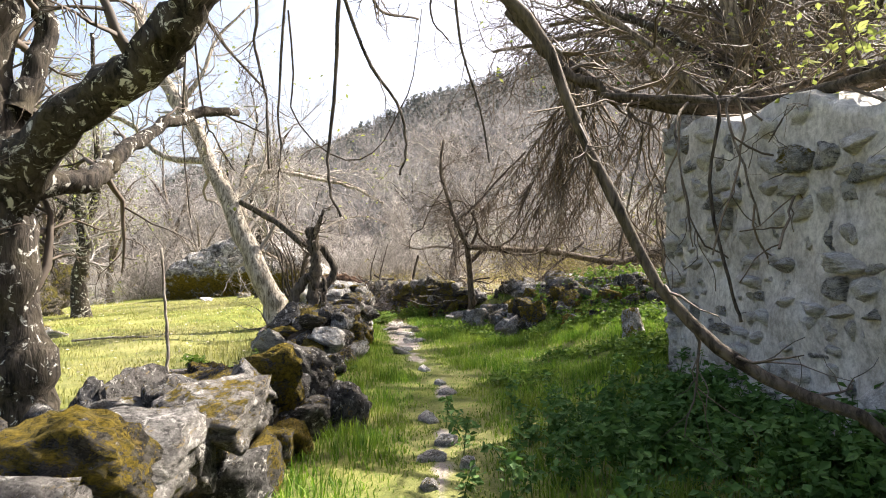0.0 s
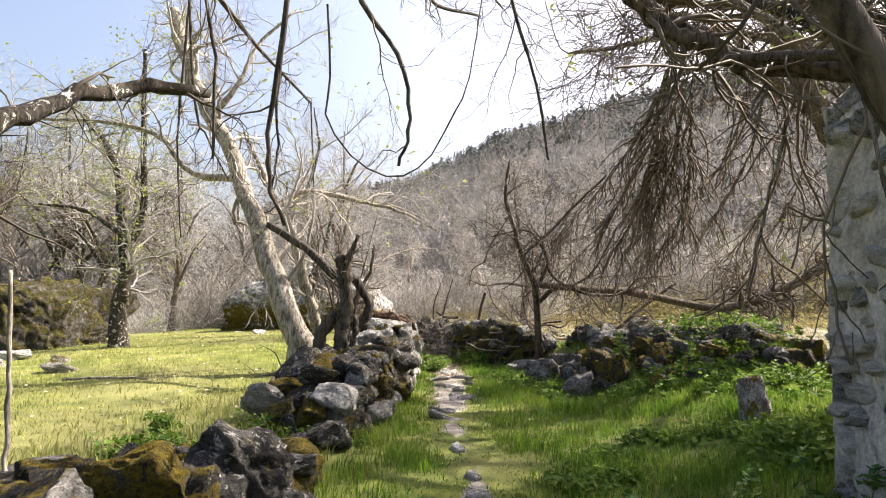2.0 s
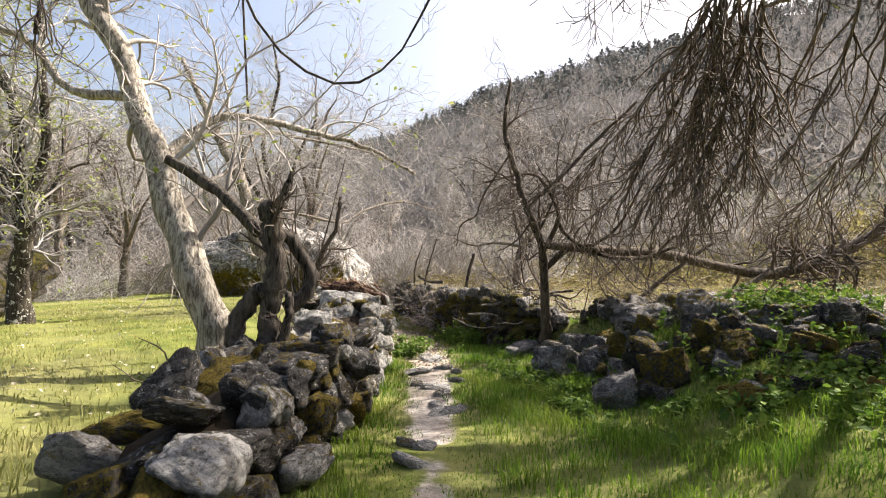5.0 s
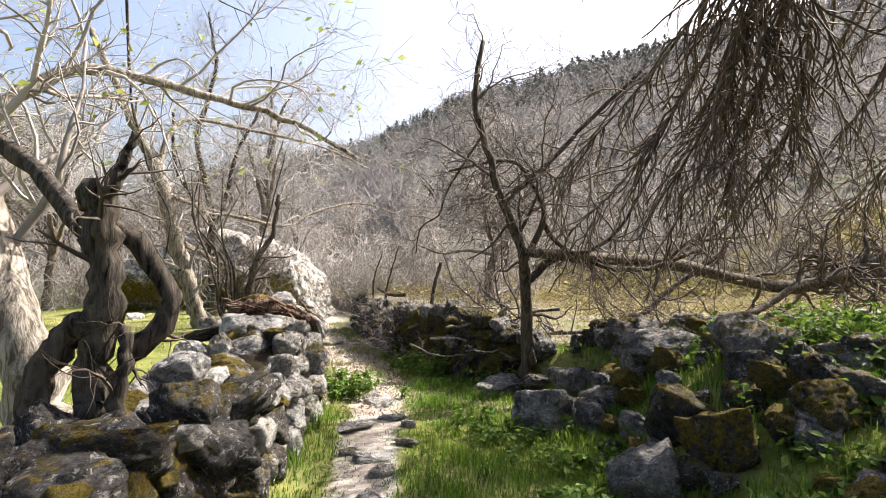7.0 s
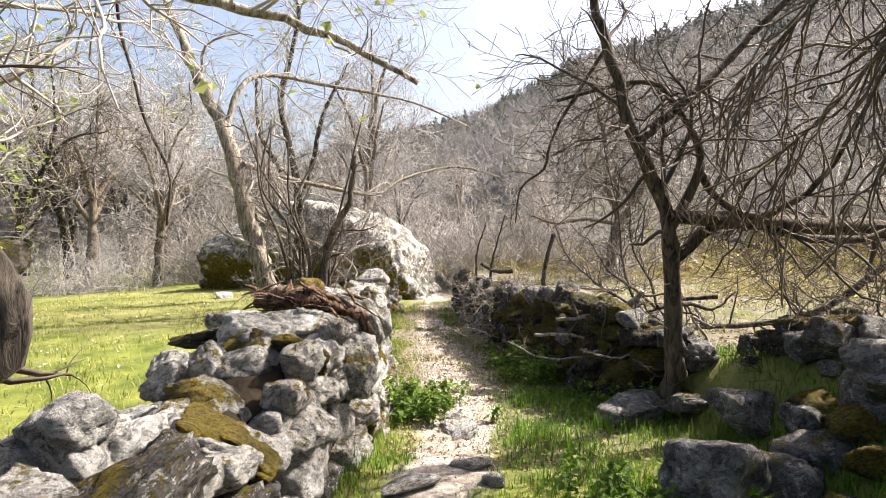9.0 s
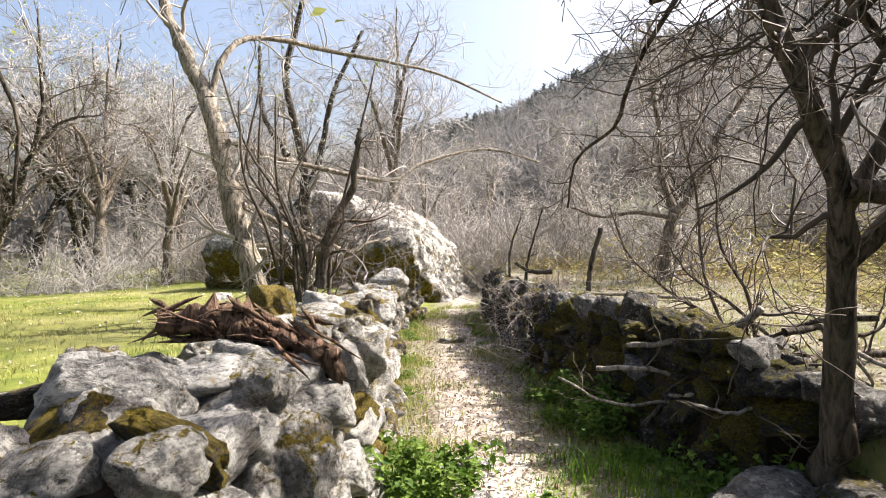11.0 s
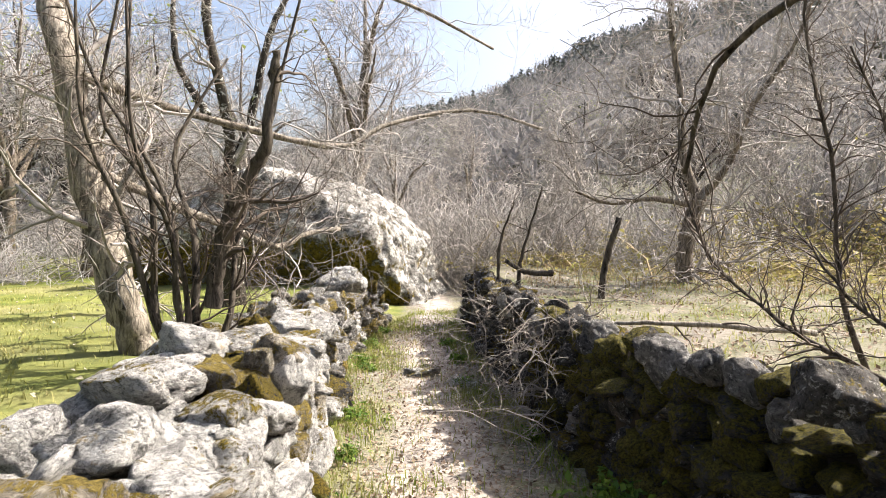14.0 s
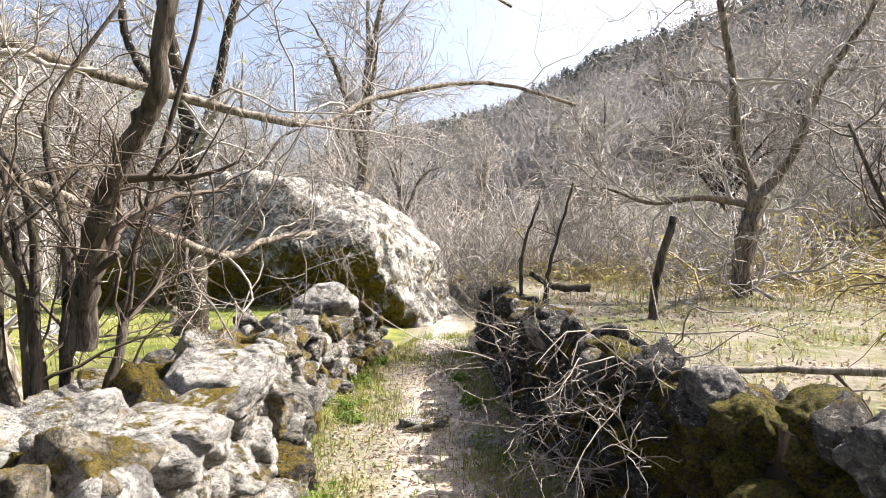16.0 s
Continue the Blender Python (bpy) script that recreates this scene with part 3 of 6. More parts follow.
dry_wall("stone_wall", "dark lichened end of the dry stone field wall", 19.2, 24.0, right_x, 0.85, 1, right_top, pick({"stone_mossy": 0.25, "stone_dark": 0.6, "stone_pale": 0.15}), rng, (0.13, 0.28), 0.145, 0.10, 1.5)


def loose_stone(x, y, size, kind_name, label, rng, sink=0.3, group="loose stones"):
    sx, sy, sz = size
    ob = put_stone(None, x, y, float(land(x, y)) + sz * (0.5 - sink), sx, sy, sz, kind_name, rng, 10, "loose_stone")
    return tagged(ob, label, "stone", group)


def set_stone(x, y, z, wide, high, kind_name, label, rng, deep=0.9, group="loose stones"):
    """A single stone at a known place, centred at z."""
    ob = put_stone(None, x, y, z, wide, wide * deep, high, kind_name, rng, 7, "loose_stone", yaw=rng.uniform(-25, 25))
    return tagged(ob, label, "stone", group)


# rubble on the right of the path: x, y, z, width, height
RUBBLE_FRONT = [(0.66, 12.65, 0.27, 0.48, 0.42), (1.01, 12.76, 0.20, 0.40, 0.36), (1.34, 13.37, 0.38, 0.34, 0.28), (1.08, 10.9, 0.27, 0.42, 0.34),
                (0.29, 14.31, 0.18, 0.51, 0.25), (0.77, 14.42, 0.24, 0.53, 0.2), (1.1, 13.84, 0.32, 0.52, 0.36), (1.27, 13.0, 0.31, 0.44, 0.32), (0.6, 14.85, 0.36, 0.45, 0.22)]
RUBBLE_MOSSY = [(1.40, 11.4, 0.58, 0.48, 0.38), (1.53, 10.91, 0.49, 0.44, 0.42), (1.83, 11.25, 0.72, 0.26, 0.28), (1.97, 11.03, 0.64, 0.25, 0.2), (2.28, 11.25, 0.88, 0.25, 0.28), (2.52, 10.84, 0.68, 0.34, 0.2), (1.96, 10.02, 0.46, 0.34, 0.28), (2.22, 10.21, 0.53, 0.28, 0.26), (1.41, 13.44, 0.48, 0.40, 0.32)]
RUBBLE_BACK = [(1.74, 13.07, 0.81, 0.72, 0.38), (2.21, 12.11, 1.0, 0.54, 0.5), (2.88, 11.8, 0.94, 0.46, 0.32), (3.25, 13.1, 0.95, 0.5, 0.24), (2.04, 10.74, 0.6, 0.25, 0.26), (1.62, 13.29, 0.64, 0.30, 0.3), (2.6, 12.6, 0.95, 0.45, 0.34), (3.7, 12.2, 0.98, 0.5, 0.34), (4.2, 12.9, 1.0, 0.55, 0.36)]
for stones, kind_name, label in ((RUBBLE_FRONT, "stone_grey", "grey lichened stone at the rubble's edge"), (RUBBLE_MOSSY, "stone_mossy", "mossy grey stone in a heap of rubble"), (RUBBLE_BACK, "stone_grey", "bare grey block lying on the rubble heap")):
    for x, y, z, wide, high in stones:
        ground = float(land(x, y))
        low = min(z - high / 2, ground - 0.04)
        set_stone(x, y, (low + z + high / 2) / 2, wide, z + high / 2 - low, kind_name, label, rng, 0.9, "rubble stones")
for _ in range(240):
    x, y = rng.uniform(0.7, 4.6), rng.uniform(10.0, 14.8)
    if x < 1.25 + 0.3 * math.sin(y * 2.0):
        continue
    s = rng.uniform(0.14, 0.36) if x > 1.4 else rng.uniform(0.1, 0.26)
    kind_name = ["stone_mossy", "stone_dark", "stone_grey"][int(rng.choice(3, p=[0.4, 0.25, 0.35]))]
    loose_stone(x, y, (s, s * rng.uniform(0.8, 1.3), s * rng.uniform(0.6, 0.95)), kind_name, "small mossy stone in a heap of rubble" if kind_name == "stone_mossy" else "small grey stone in a heap of rubble", rng, 0.12, "rubble stones")
# large stones of the walls on the left
MID_BLOCKS = [(-2.11, 12.6, 0.91, 0.54, 0.4), (-1.97, 13.2, 0.92, 0.30, 0.24), (-1.75, 12.7, 0.81, 0.38, 0.19), (-1.99, 12.3, 0.76, 0.28, 0.2), (-1.78, 12.4, 0.67, 0.54, 0.24), (-1.58, 12.9, 0.68, 0.34, 0.36), (-1.6, 12.0, 0.57, 0.52, 0.26), (-1.5, 11.7, 0.55, 0.3, 0.2), (-1.97, 11.2, 0.66, 0.32, 0.28), (-1.96, 11.5, 0.60, 0.42, 0.34), (-1.88, 10.9, 0.86, 0.36, 0.25)]
SHADED_BLOCKS = [(-1.39, 10.0, 0.82, 0.34, 0.28), (-1.22, 9.9, 0.64, 0.42, 0.32), (-1.42, 9.4, 0.74, 0.42, 0.22), (-1.75, 9.6, 0.72, 0.36, 0.24)]
FAR_BLOCKS = [(-2.08, 14.1, 0.95, 0.46, 0.28), (-1.93, 13.75, 0.93, 0.2, 0.28), (-1.86, 13.08, 0.93, 0.28, 0.2), (-1.7, 13.6, 0.88, 0.18, 0.26), (-1.84, 14.2, 0.78, 0.25, 0.32), (-2.43, 14.0, 0.93, 0.26, 0.17), (-3.4, 16.67, 0.80, 0.43, 0.24), (-3.14, 16.87, 0.79, 0.42, 0.22), (-2.86, 16.87, 0.74, 0.3, 0.18),
              (-3.17, 16.24, 0.76, 0.3, 0.22), (-2.68, 16.47, 0.70, 0.3, 0.26), (-3.62, 18.15, 0.82, 0.25, 0.2), (-3.34, 17.79, 0.74, 0.32, 0.2), (-3.35, 18.33, 0.66, 0.4, 0.24), (-4.61, 21.69, 0.72, 0.66, 0.42), (-3.06, 15.89, 0.80, 0.52, 0.26), (-2.72, 15.28, 0.77, 0.4, 0.3)]
MOSSED_BLOCKS = [(-1.98, 11.8, 0.74, 0.28, 0.2), (-1.7, 11.6, 0.58, 0.3, 0.24), (-2.83, 16.17, 0.71, 0.3, 0.24), (-3.27, 18.25, 0.50, 0.2, 0.2), (-2.80, 16.05, 0.78, 0.26, 0.22)]
for stones, kind_name, label in ((MID_BLOCKS, "stone_pale", "pale lichened block on the dry stone wall"), (SHADED_BLOCKS, "stone_dark", "shade-darkened lichen-spotted block on the dry stone wall"), (FAR_BLOCKS, "stone_pale", "sunlit white limestone block on the wall"), (MOSSED_BLOCKS, "stone_ochre", "ochre-mossed block on the dry stone wall")):
    for x, y, z, wide, high in stones:
        set_stone(x, y, z, wide, high, kind_name, label, rng, 0.8, "wall blocks")
loose_stone(2.36, 7.96, (0.34, 0.26, 0.42), "stone_pale", "pale upright stone in the grass", rng, 0.2)
loose_stone(-3.3, 18.6, (0.36, 0.34, 0.32), "stone_mossy", "round stone capped with yellow moss beside the path", rng, 0.15)
for y in np.arange(6.0, 7.7, 0.32):
    x = float(left_x(y)) - rng.uniform(-0.1, 1.1)
    loose_stone(x, y, (rng.uniform(0.25, 0.5), rng.uniform(0.25, 0.5), rng.uniform(0.15, 0.3)), "stone_dark", "dark fallen wall stone lying in grass", rng)
loose_stone(-0.78, 4.95, (0.36, 0.30, 0.42), "stone_dark", "dark fallen wall stone lying in grass", rng, 0.2)
for _ in range(30):
    y = rng.uniform(3.5, 21)
    s = rng.uniform(0.08, 0.16) if y < 8 else rng.uniform(0.1, 0.3)
    loose_stone(float(path_x(y)) + rng.normal(0, 0.16), y, (s, s * 1.3, 0.09), "stone_pale", "flat worn stone set in the path", rng, 0.38, "path stones")
for x, y in ((-8.6, 11.8), (-7.8, 12.4), (-6.9, 11.2), (-9.6, 13.4), (-10.3, 12.2), (-7.0, 22.5), (-8.0, 21.5)):
    s = rng.uniform(0.3, 0.5)
    loose_stone(x, y, (s * 1.3, s, s * 0.5), "stone_pale", "low pale stone in the meadow", rng, 0.3)


def boulder(name, label, at, size, extra, rng, planes=5, amp=0.05, yaw=0.0, mat="boulder", lumps=3.2):
    me = rock_mesh(name, rng, M[mat], 6, planes, amp, extra, size, lumps, 16.0)
    ob = new(name, me)
    ob.matrix_basis = pose(*at, 0, 0, yaw)
    return tagged(ob, label, "boulder")


boulder("boulder", "huge sloping limestone boulder with mossy hollows", (-7.0, 26.0, 0.2), (5.0, 3.8, 5.0),
        [(0.154, 0, 0.988, 0.447), (0.472, 0, 0.881, 0.425), (0.94, -0.05, 0.342, 0.437), (-0.35, 0, 0.937, 0.543), (-0.95, 0, 0.31, 0.746), (0.05, -0.752, -0.66, 0.19), (0, -0.827, 0.562, 0.46), (0, 1, 0.2, 0.5), (0, 0, -1, 0.3)], rng, 0, 0.075, lumps=4.5)
boulder("boulder", "rough lichened boulder built into the wall", (-1.85, 10.95, 0.35), (0.95, 1.25, 0.95),
        [(1, 0, 0.2, 0.45), (-1, 0, 0.3, 0.46), (0, 1, 0.2, 0.48), (0, -1, 0.35, 0.45), (0, 0, 1, 0.44)], rng, 8, 0.16, mat="boulder", lumps=4.0)
boulder("boulder", "broad dark boulder with moss on the meadow", (-12.4, 15.9, 0.05), (3.9, 2.4, 3.3),
        [(0.9, -0.2, 0.3, 0.47), (-0.8, 0, 0.5, 0.48), (0, -1, 0.1, 0.45), (0.35, -0.1, 0.9, 0.46), (-0.4, 0.0, 0.9, 0.45), (0, 0, -1, 0.3)], rng, 9, 0.15, mat="boulder_dark", lumps=4.0)


# ---------------------------------------------------------------- ruined house
def build_house():
    wall = thing("wall_house", "ruined rubble masonry wall with flaking lime mortar", "wall", kind="structure")
    x0, x1, y0, y1 = 2.02, 2.62, -1.2, 5.75
    ys = np.linspace(y0, y1, 90)
    zs = np.linspace(-0.1, 1, 34)
    g = np.random.default_rng(21)

    def crest(y):
        return float(np.interp(y, [-2, 1, 2.9, 4.3, 5.3, 5.8], [2.1, 2.1, 2.15, 2.35, 2.6, 2.62])) + 0.05 * math.sin(y * 2.1) + 0.05 * math.sin(y * 5.3 + 1)

    rows = []
    for y in ys:
        top = crest(y)
        col = []
        for k in zs:
            z = 0.2 + k * (top - 0.2)
            nz = noise.fractal(Vector((y * 1.6, z * 1.6, 3.0)), 0.7, 2.0, 5)
            col.append((x0 + 0.05 * nz, y + 0.0 * nz, z))
        for q in (0.3, 0.7, 1.0):
            col.append((x0 + q * (x1 - x0), y, top + g.normal(0, 0.03)))
        for k in (0.6, 0.3, -0.1):
            col.append((x1, y, 0.2 + k * (top - 0.2)))
        rows.append(col)
    v = np.array(rows)
    n, k = v.shape[:2]
    i = np.arange(n - 1)[:, None] * k + np.arange(k - 1)[None]
    quads = np.stack([i, i + k, i + k + 1, i + 1], axis=-1).reshape(-1, 4)
    ends = np.array([np.arange(k), (n - 1) * k + np.arange(k)])
    part("mortar", mesh_from("mortar", v.reshape(-1, 3), [quads, ends], M["mortar"]), wall, "crumbling pale lime mortar")
    z = 0.42
    while z < 2.7:
        y = -0.6 + g.uniform(0, 0.2)
        high = g.uniform(0.08, 0.19)
        while y < y1:
            length = g.uniform(0.09, 0.30)
            if z < crest(y) - 0.1 and g.random() < 0.9:
                put_stone(wall, x0 + 0.09 + g.uniform(-0.03, 0.05), min(y + length / 2, y1 - 0.14), z + high / 2, 0.28, length * 1.05, high * g.uniform(0.95, 1.2), "masonry" if g.random() < 0.8 else "stone_pale", g, 4, yaw=0)
            y += length + g.uniform(0.0, 0.07)
        z += high + 0.015
    z = 0.3
    while z < 2.5:
        high = g.uniform(0.2, 0.34)
        put_stone(wall, x0 + 0.2, y1 - 0.12, z + high / 2, 0.44, 0.36, high, "masonry" if g.random() < 0.5 else "stone_pale", g, 3, yaw=0)
        z += high
    back = thing("wall_house_end", "end wall of the ruined house", "wall", kind="structure")
    w = np.array([[2.62, 5.15, 0], [6.5, 5.15, 0], [6.5, 5.7, 0], [2.62, 5.7, 0], [2.62, 5.15, 2.55], [6.5, 5.15, 2.4], [6.5, 5.7, 2.4], [2.62, 5.7, 2.55]])
    part("masonry", mesh_from("masonry", w, [np.array([[0, 3, 2, 1], [4, 5, 6, 7], [0, 1, 5, 4], [1, 2, 6, 5], [2, 3, 7, 6], [3, 0, 4, 7]])], M["mortar"], False), back)


build_house()


# ---------------------------------------------------------------- trees
def tree(label, limbs, seed, bark, twig, levels, at, name="bare_tree", group="", category="tree", buds=0, bud_mat="bud", knobs=0.12):
    """limbs: (name, control points, base radius, tip radius). levels: keyword sets for grow(), coarse to fine."""
    g = np.random.default_rng(seed)
    top = thing(name, label, category, group, at)
    curves = []
    for i, (nm, pts, r0, r1) in enumerate(limbs):
        near = r0 > 0.06
        me, P, R = limb_mesh(nm, pts, r0, r1, M[bark], g, 12 if near else 7, 30 if near else 18, knobs, 0.35 if nm == "trunk" else 0.0)
        part(nm, me, top)
        curves.append((P, R))
    P, R = stack(curves)
    sets = []
    for j, lv in enumerate(levels):
        lv = dict(lv)
        sides = lv.pop("sides", 3)
        P, R = grow(P, R, rng=g, **lv)
        sets.append((P, R, sides))
    tagged(part("crown", tube_mesh("crown", sets, M[twig]), top), kind="stuff")
    if buds:
        c = P[g.integers(0, len(P), buds), g.integers(1, P.shape[1], buds)] + g.normal(0, 0.04, (buds, 3))
        tagged(part("foliage", leaves_mesh("foliage", c, 0.05, M[bud_mat], g), top, "fresh yellow-green leaves"), kind="stuff")
    return top


def lv(count, length, **kw):
    return dict(count=count, length=length, **kw)


tree("old leaning tree with black lichen-spotted bark", [
    ("trunk", [(-2.6, 3.95, 0.2), (-2.57, 3.9, 0.66), (-2.62, 3.9, 1.11), (-2.64, 3.85, 1.56), (-2.68, 3.8, 2.06), (-2.74, 3.8, 2.61), (-2.67, 3.8, 3.3), (-2.7, 3.9, 4.4)], 0.19, 0.12),
    ("limb", [(-2.6, 3.8, 1.85), (-2.12, 3.6, 2.25), (-1.75, 3.5, 2.44), (-1.46, 3.4, 2.65), (-1.24, 3.3, 2.88), (-0.9, 3.3, 3.4), (-0.5, 3.6, 4.0)], 0.15, 0.09),
    ("limb", [(-2.51, 3.9, 1.91), (-2.36, 4.2, 1.98), (-2.39, 4.5, 2.1), (-2.37, 4.9, 2.35), (-2.21, 5.5, 2.71), (-2.0, 6.2, 2.9)], 0.085, 0.04),
    ("limb", [(-2.55, 3.8, 2.33), (-2.5, 4.0, 2.89), (-2.58, 4.0, 3.4), (-2.4, 4.4, 4.2)], 0.08, 0.04)], 11, "bark_dark", "twig_dark",
    [lv(26, 0.9, angle=(30, 80), up=0.1, n=7, ratio=0.35, sides=6), lv(150, 0.6, up=-0.1, n=6), lv(700, 0.3, n=4)], (-2.5, 3.95, 0.2), knobs=0.16)

tree("slender leaning tree with pale grey bark", [
    ("trunk", [(-2.82, 11, 0.2), (-2.85, 11, 0.42), (-3.02, 11, 0.93), (-3.35, 11.1, 1.66), (-3.92, 11.4, 2.7), (-4.29, 11.6, 3.39), (-4.88, 11.8, 4.4), (-5.5, 12, 5.48), (-5.81, 12, 6.4)], 0.23, 0.09),
    ("limb", [(-3.79, 11.4, 2.54), (-3.67, 11.6, 2.8), (-3.31, 12, 3.18), (-2.59, 12.5, 3.12), (-1.9, 13, 3.0), (-1.23, 13.3, 2.67)], 0.075, 0.02),
    ("limb", [(-4.29, 11.6, 3.31), (-5.24, 11.8, 3.48), (-5.98, 12, 4.18), (-7.14, 12, 4.43), (-8.48, 12, 4.52), (-10.29, 12, 5.09)], 0.06, 0.02),
    ("limb", [(-4.9, 11.8, 4.4), (-4.5, 11.9, 5.0), (-4.3, 12.2, 5.8), (-3.8, 12.6, 6.6)], 0.06, 0.02)], 12, "bark_pale", "twig_pale",
    [lv(64, 1.7, angle=(30, 80), up=0.15, n=8, ratio=0.4, sides=5, wiggle=0.3), lv(520, 1.0, n=6, wiggle=0.3), lv(3600, 0.42, n=4)], (-2.82, 11, 0.2), buds=500)

tree("short hollow dead trunk with a drooping blackened limb", [
    ("trunk", [(-2.12, 10.35, 0.2), (-2.12, 10.35, 0.6), (-2.13, 10.35, 0.95), (-2.08, 10.35, 1.35), (-2.1, 10.35, 1.75), (-2.14, 10.35, 1.98)], 0.105, 0.085),
    ("trunk", [(-1.92, 10.3, 0.3), (-1.95, 10.3, 0.75), (-1.92, 10.3, 1.0), (-1.93, 10.32, 1.2)], 0.06, 0.03),
    ("limb", [(-3.5, 11.0, 2.5), (-3.05, 10.9, 2.27), (-2.76, 10.75, 2.1), (-2.5, 10.6, 1.9), (-2.31, 10.5, 1.77), (-2.03, 10.5, 1.72), (-1.91, 10.55, 1.53), (-1.81, 10.6, 1.36), (-1.83, 10.6, 1.22), (-1.92, 10.55, 1.09), (-2.02, 10.5, 1.02)], 0.05, 0.075),
    ("limb", [(-2.1, 10.35, 1.85), (-2.0, 10.35, 2.1), (-1.95, 10.4, 2.3)], 0.06, 0.02)], 13, "dead_wood", "twig_dark",
    [lv(14, 0.5, n=6, ratio=0.3), lv(60, 0.35, n=5)], (-2.12, 10.35, 0.2), "dead_tree", knobs=0.22)

tree("leaning bare tree with forked grey trunk", [
    ("trunk", [(-4.9, 18.1, 0.2), (-4.95, 18.1, 0.5), (-5.15, 18, 1.2), (-5.4, 18.05, 2.0), (-5.85, 18.15, 3.3)], 0.16, 0.12),
    ("limb", [(-5.85, 18.15, 3.3), (-6.4, 18.3, 4.12), (-6.9, 18.4, 5.04), (-7.4, 18.5, 6.0)], 0.12, 0.05),
    ("limb", [(-5.85, 18.15, 3.3), (-5.75, 18.4, 4.0), (-5.6, 19, 4.4), (-5.0, 20, 4.44), (-4.21, 20.6, 4.37), (-3.47, 21.2, 4.25), (-2.6, 22, 3.91)], 0.055, 0.018),
    ("limb", [(-5.25, 18.05, 1.9), (-5.01, 18.6, 1.68), (-4.67, 19, 1.48), (-4.39, 19.5, 1.27), (-4.32, 20, 1.4), (-4.17, 20.6, 1.46)], 0.05, 0.025),
    ("limb", [(-5.5, 18.1, 2.75), (-5.17, 18.8, 2.61), (-4.75, 19.4, 2.5), (-4.02, 20.2, 2.39), (-3.63, 20.8, 2.74), (-2.79, 21.8, 3.07), (-1.91, 22, 2.83)], 0.05, 0.018)], 14, "bark_grey", "twig_pale",
    [lv(60, 1.6, angle=(30, 80), n=8, ratio=0.35, sides=5, wiggle=0.3, up=0.2), lv(420, 0.95, n=6, wiggle=0.3), lv(2600, 0.42, n=4)], (-4.75, 18, 0.2))

def stem_points(a, g):
    x, y = -4.05, 17.7
    pts = [(x + 0.12 * math.cos(a), y + 0.12 * math.sin(a), 0.3)]
    for z, s in ((0.9, 0.25), (1.6, 0.45), (2.4, 0.7), (3.4, 0.95)):
        pts.append((x + s * math.cos(a) * g.uniform(0.5, 1.4) + g.normal(0, 0.07), y + s * math.sin(a) * g.uniform(0.5, 1.2), z * g.uniform(0.85, 1.15)))
    return pts


gs = np.random.default_rng(150)
tree("many-stemmed bare shrub growing behind the wall", [("stem", stem_points(a, gs), gs.uniform(0.022, 0.045), 0.01) for a in (1.2, 2.2, 2.7, 3.1, 3.5, 3.9, 4.6)] + [("stem", [(-3.94, 17.70, 0.89), (-3.89, 17.70, 1.22), (-3.81, 17.70, 1.56), (-3.64, 17.70, 1.90), (-3.52, 17.70, 2.08), (-3.46, 17.70, 2.55), (-3.44, 17.70, 2.78)], 0.07, 0.03)], 15, "dead_wood", "twig_dark",
    [lv(70, 0.9, up=0.25, n=8, ratio=0.45, sides=4, wiggle=0.22, t0=0.05), lv(380, 0.5, n=6, wiggle=0.3), lv(1300, 0.26, n=4)], (-4.05, 17.7, 0.3), "bare_shrub", category="shrub")

tree("dark upright tree in front of the great boulder", [
    ("trunk", [(-6.2, 21.5, 0.2), (-6.15, 21.5, 0.9), (-6.2, 21.5, 2.0), (-6.3, 21.5, 2.95), (-6.64, 21.5, 4.6), (-6.3, 21.6, 6.2), (-6.5, 21.6, 7.6)], 0.17, 0.02),
    ("limb", [(-6.4, 21.5, 2.0), (-6.0, 21.6, 2.9), (-5.8, 21.8, 4.2), (-5.3, 22, 5.4)], 0.08, 0.03),
    ("limb", [(-6.6, 21.5, 3.0), (-7.2, 21.6, 3.9), (-7.4, 21.8, 5.2)], 0.07, 0.03)], 16, "bark_dark", "twig_grey",
    [lv(40, 1.2, n=7, up=0.1, ratio=0.4, sides=4), lv(260, 0.8, n=6), lv(1500, 0.4, n=4)], (-6.4, 21.5, 0.2), buds=150)

tree("bare forked fruit tree at the field's edge", [
    ("trunk", [(0.4, 26, 0.3), (0.40, 26, 0.6), (0.42, 26, 1.42), (0.61, 26, 2.2)], 0.165, 0.13),
    ("limb", [(0.61, 26, 2.1), (0.31, 26, 2.87), (0.23, 26, 3.91), (0.03, 26, 5.15), (-0.06, 26, 6.4)], 0.095, 0.04),
    ("limb", [(0.61, 26, 2.1), (1.09, 26, 2.77), (1.43, 26, 3.78), (2.03, 26, 4.76), (2.4, 26, 5.8)], 0.085, 0.03),
    ("limb", [(0.5, 26, 2.0), (-0.29, 25.5, 2.09), (-0.98, 25, 1.98), (-1.7, 24.8, 2.2)], 0.06, 0.02)], 17, "bark_brown", "twig_pale",
    [lv(80, 1.9, n=9, up=0.0, angle=(30, 85), ratio=0.42, sides=5, wiggle=0.32, rmin=0.009), lv(560, 1.1, n=7, wiggle=0.35, rmin=0.007), lv(2600, 0.5, n=4, rmin=0.005)], (0.4, 26, 0.3))

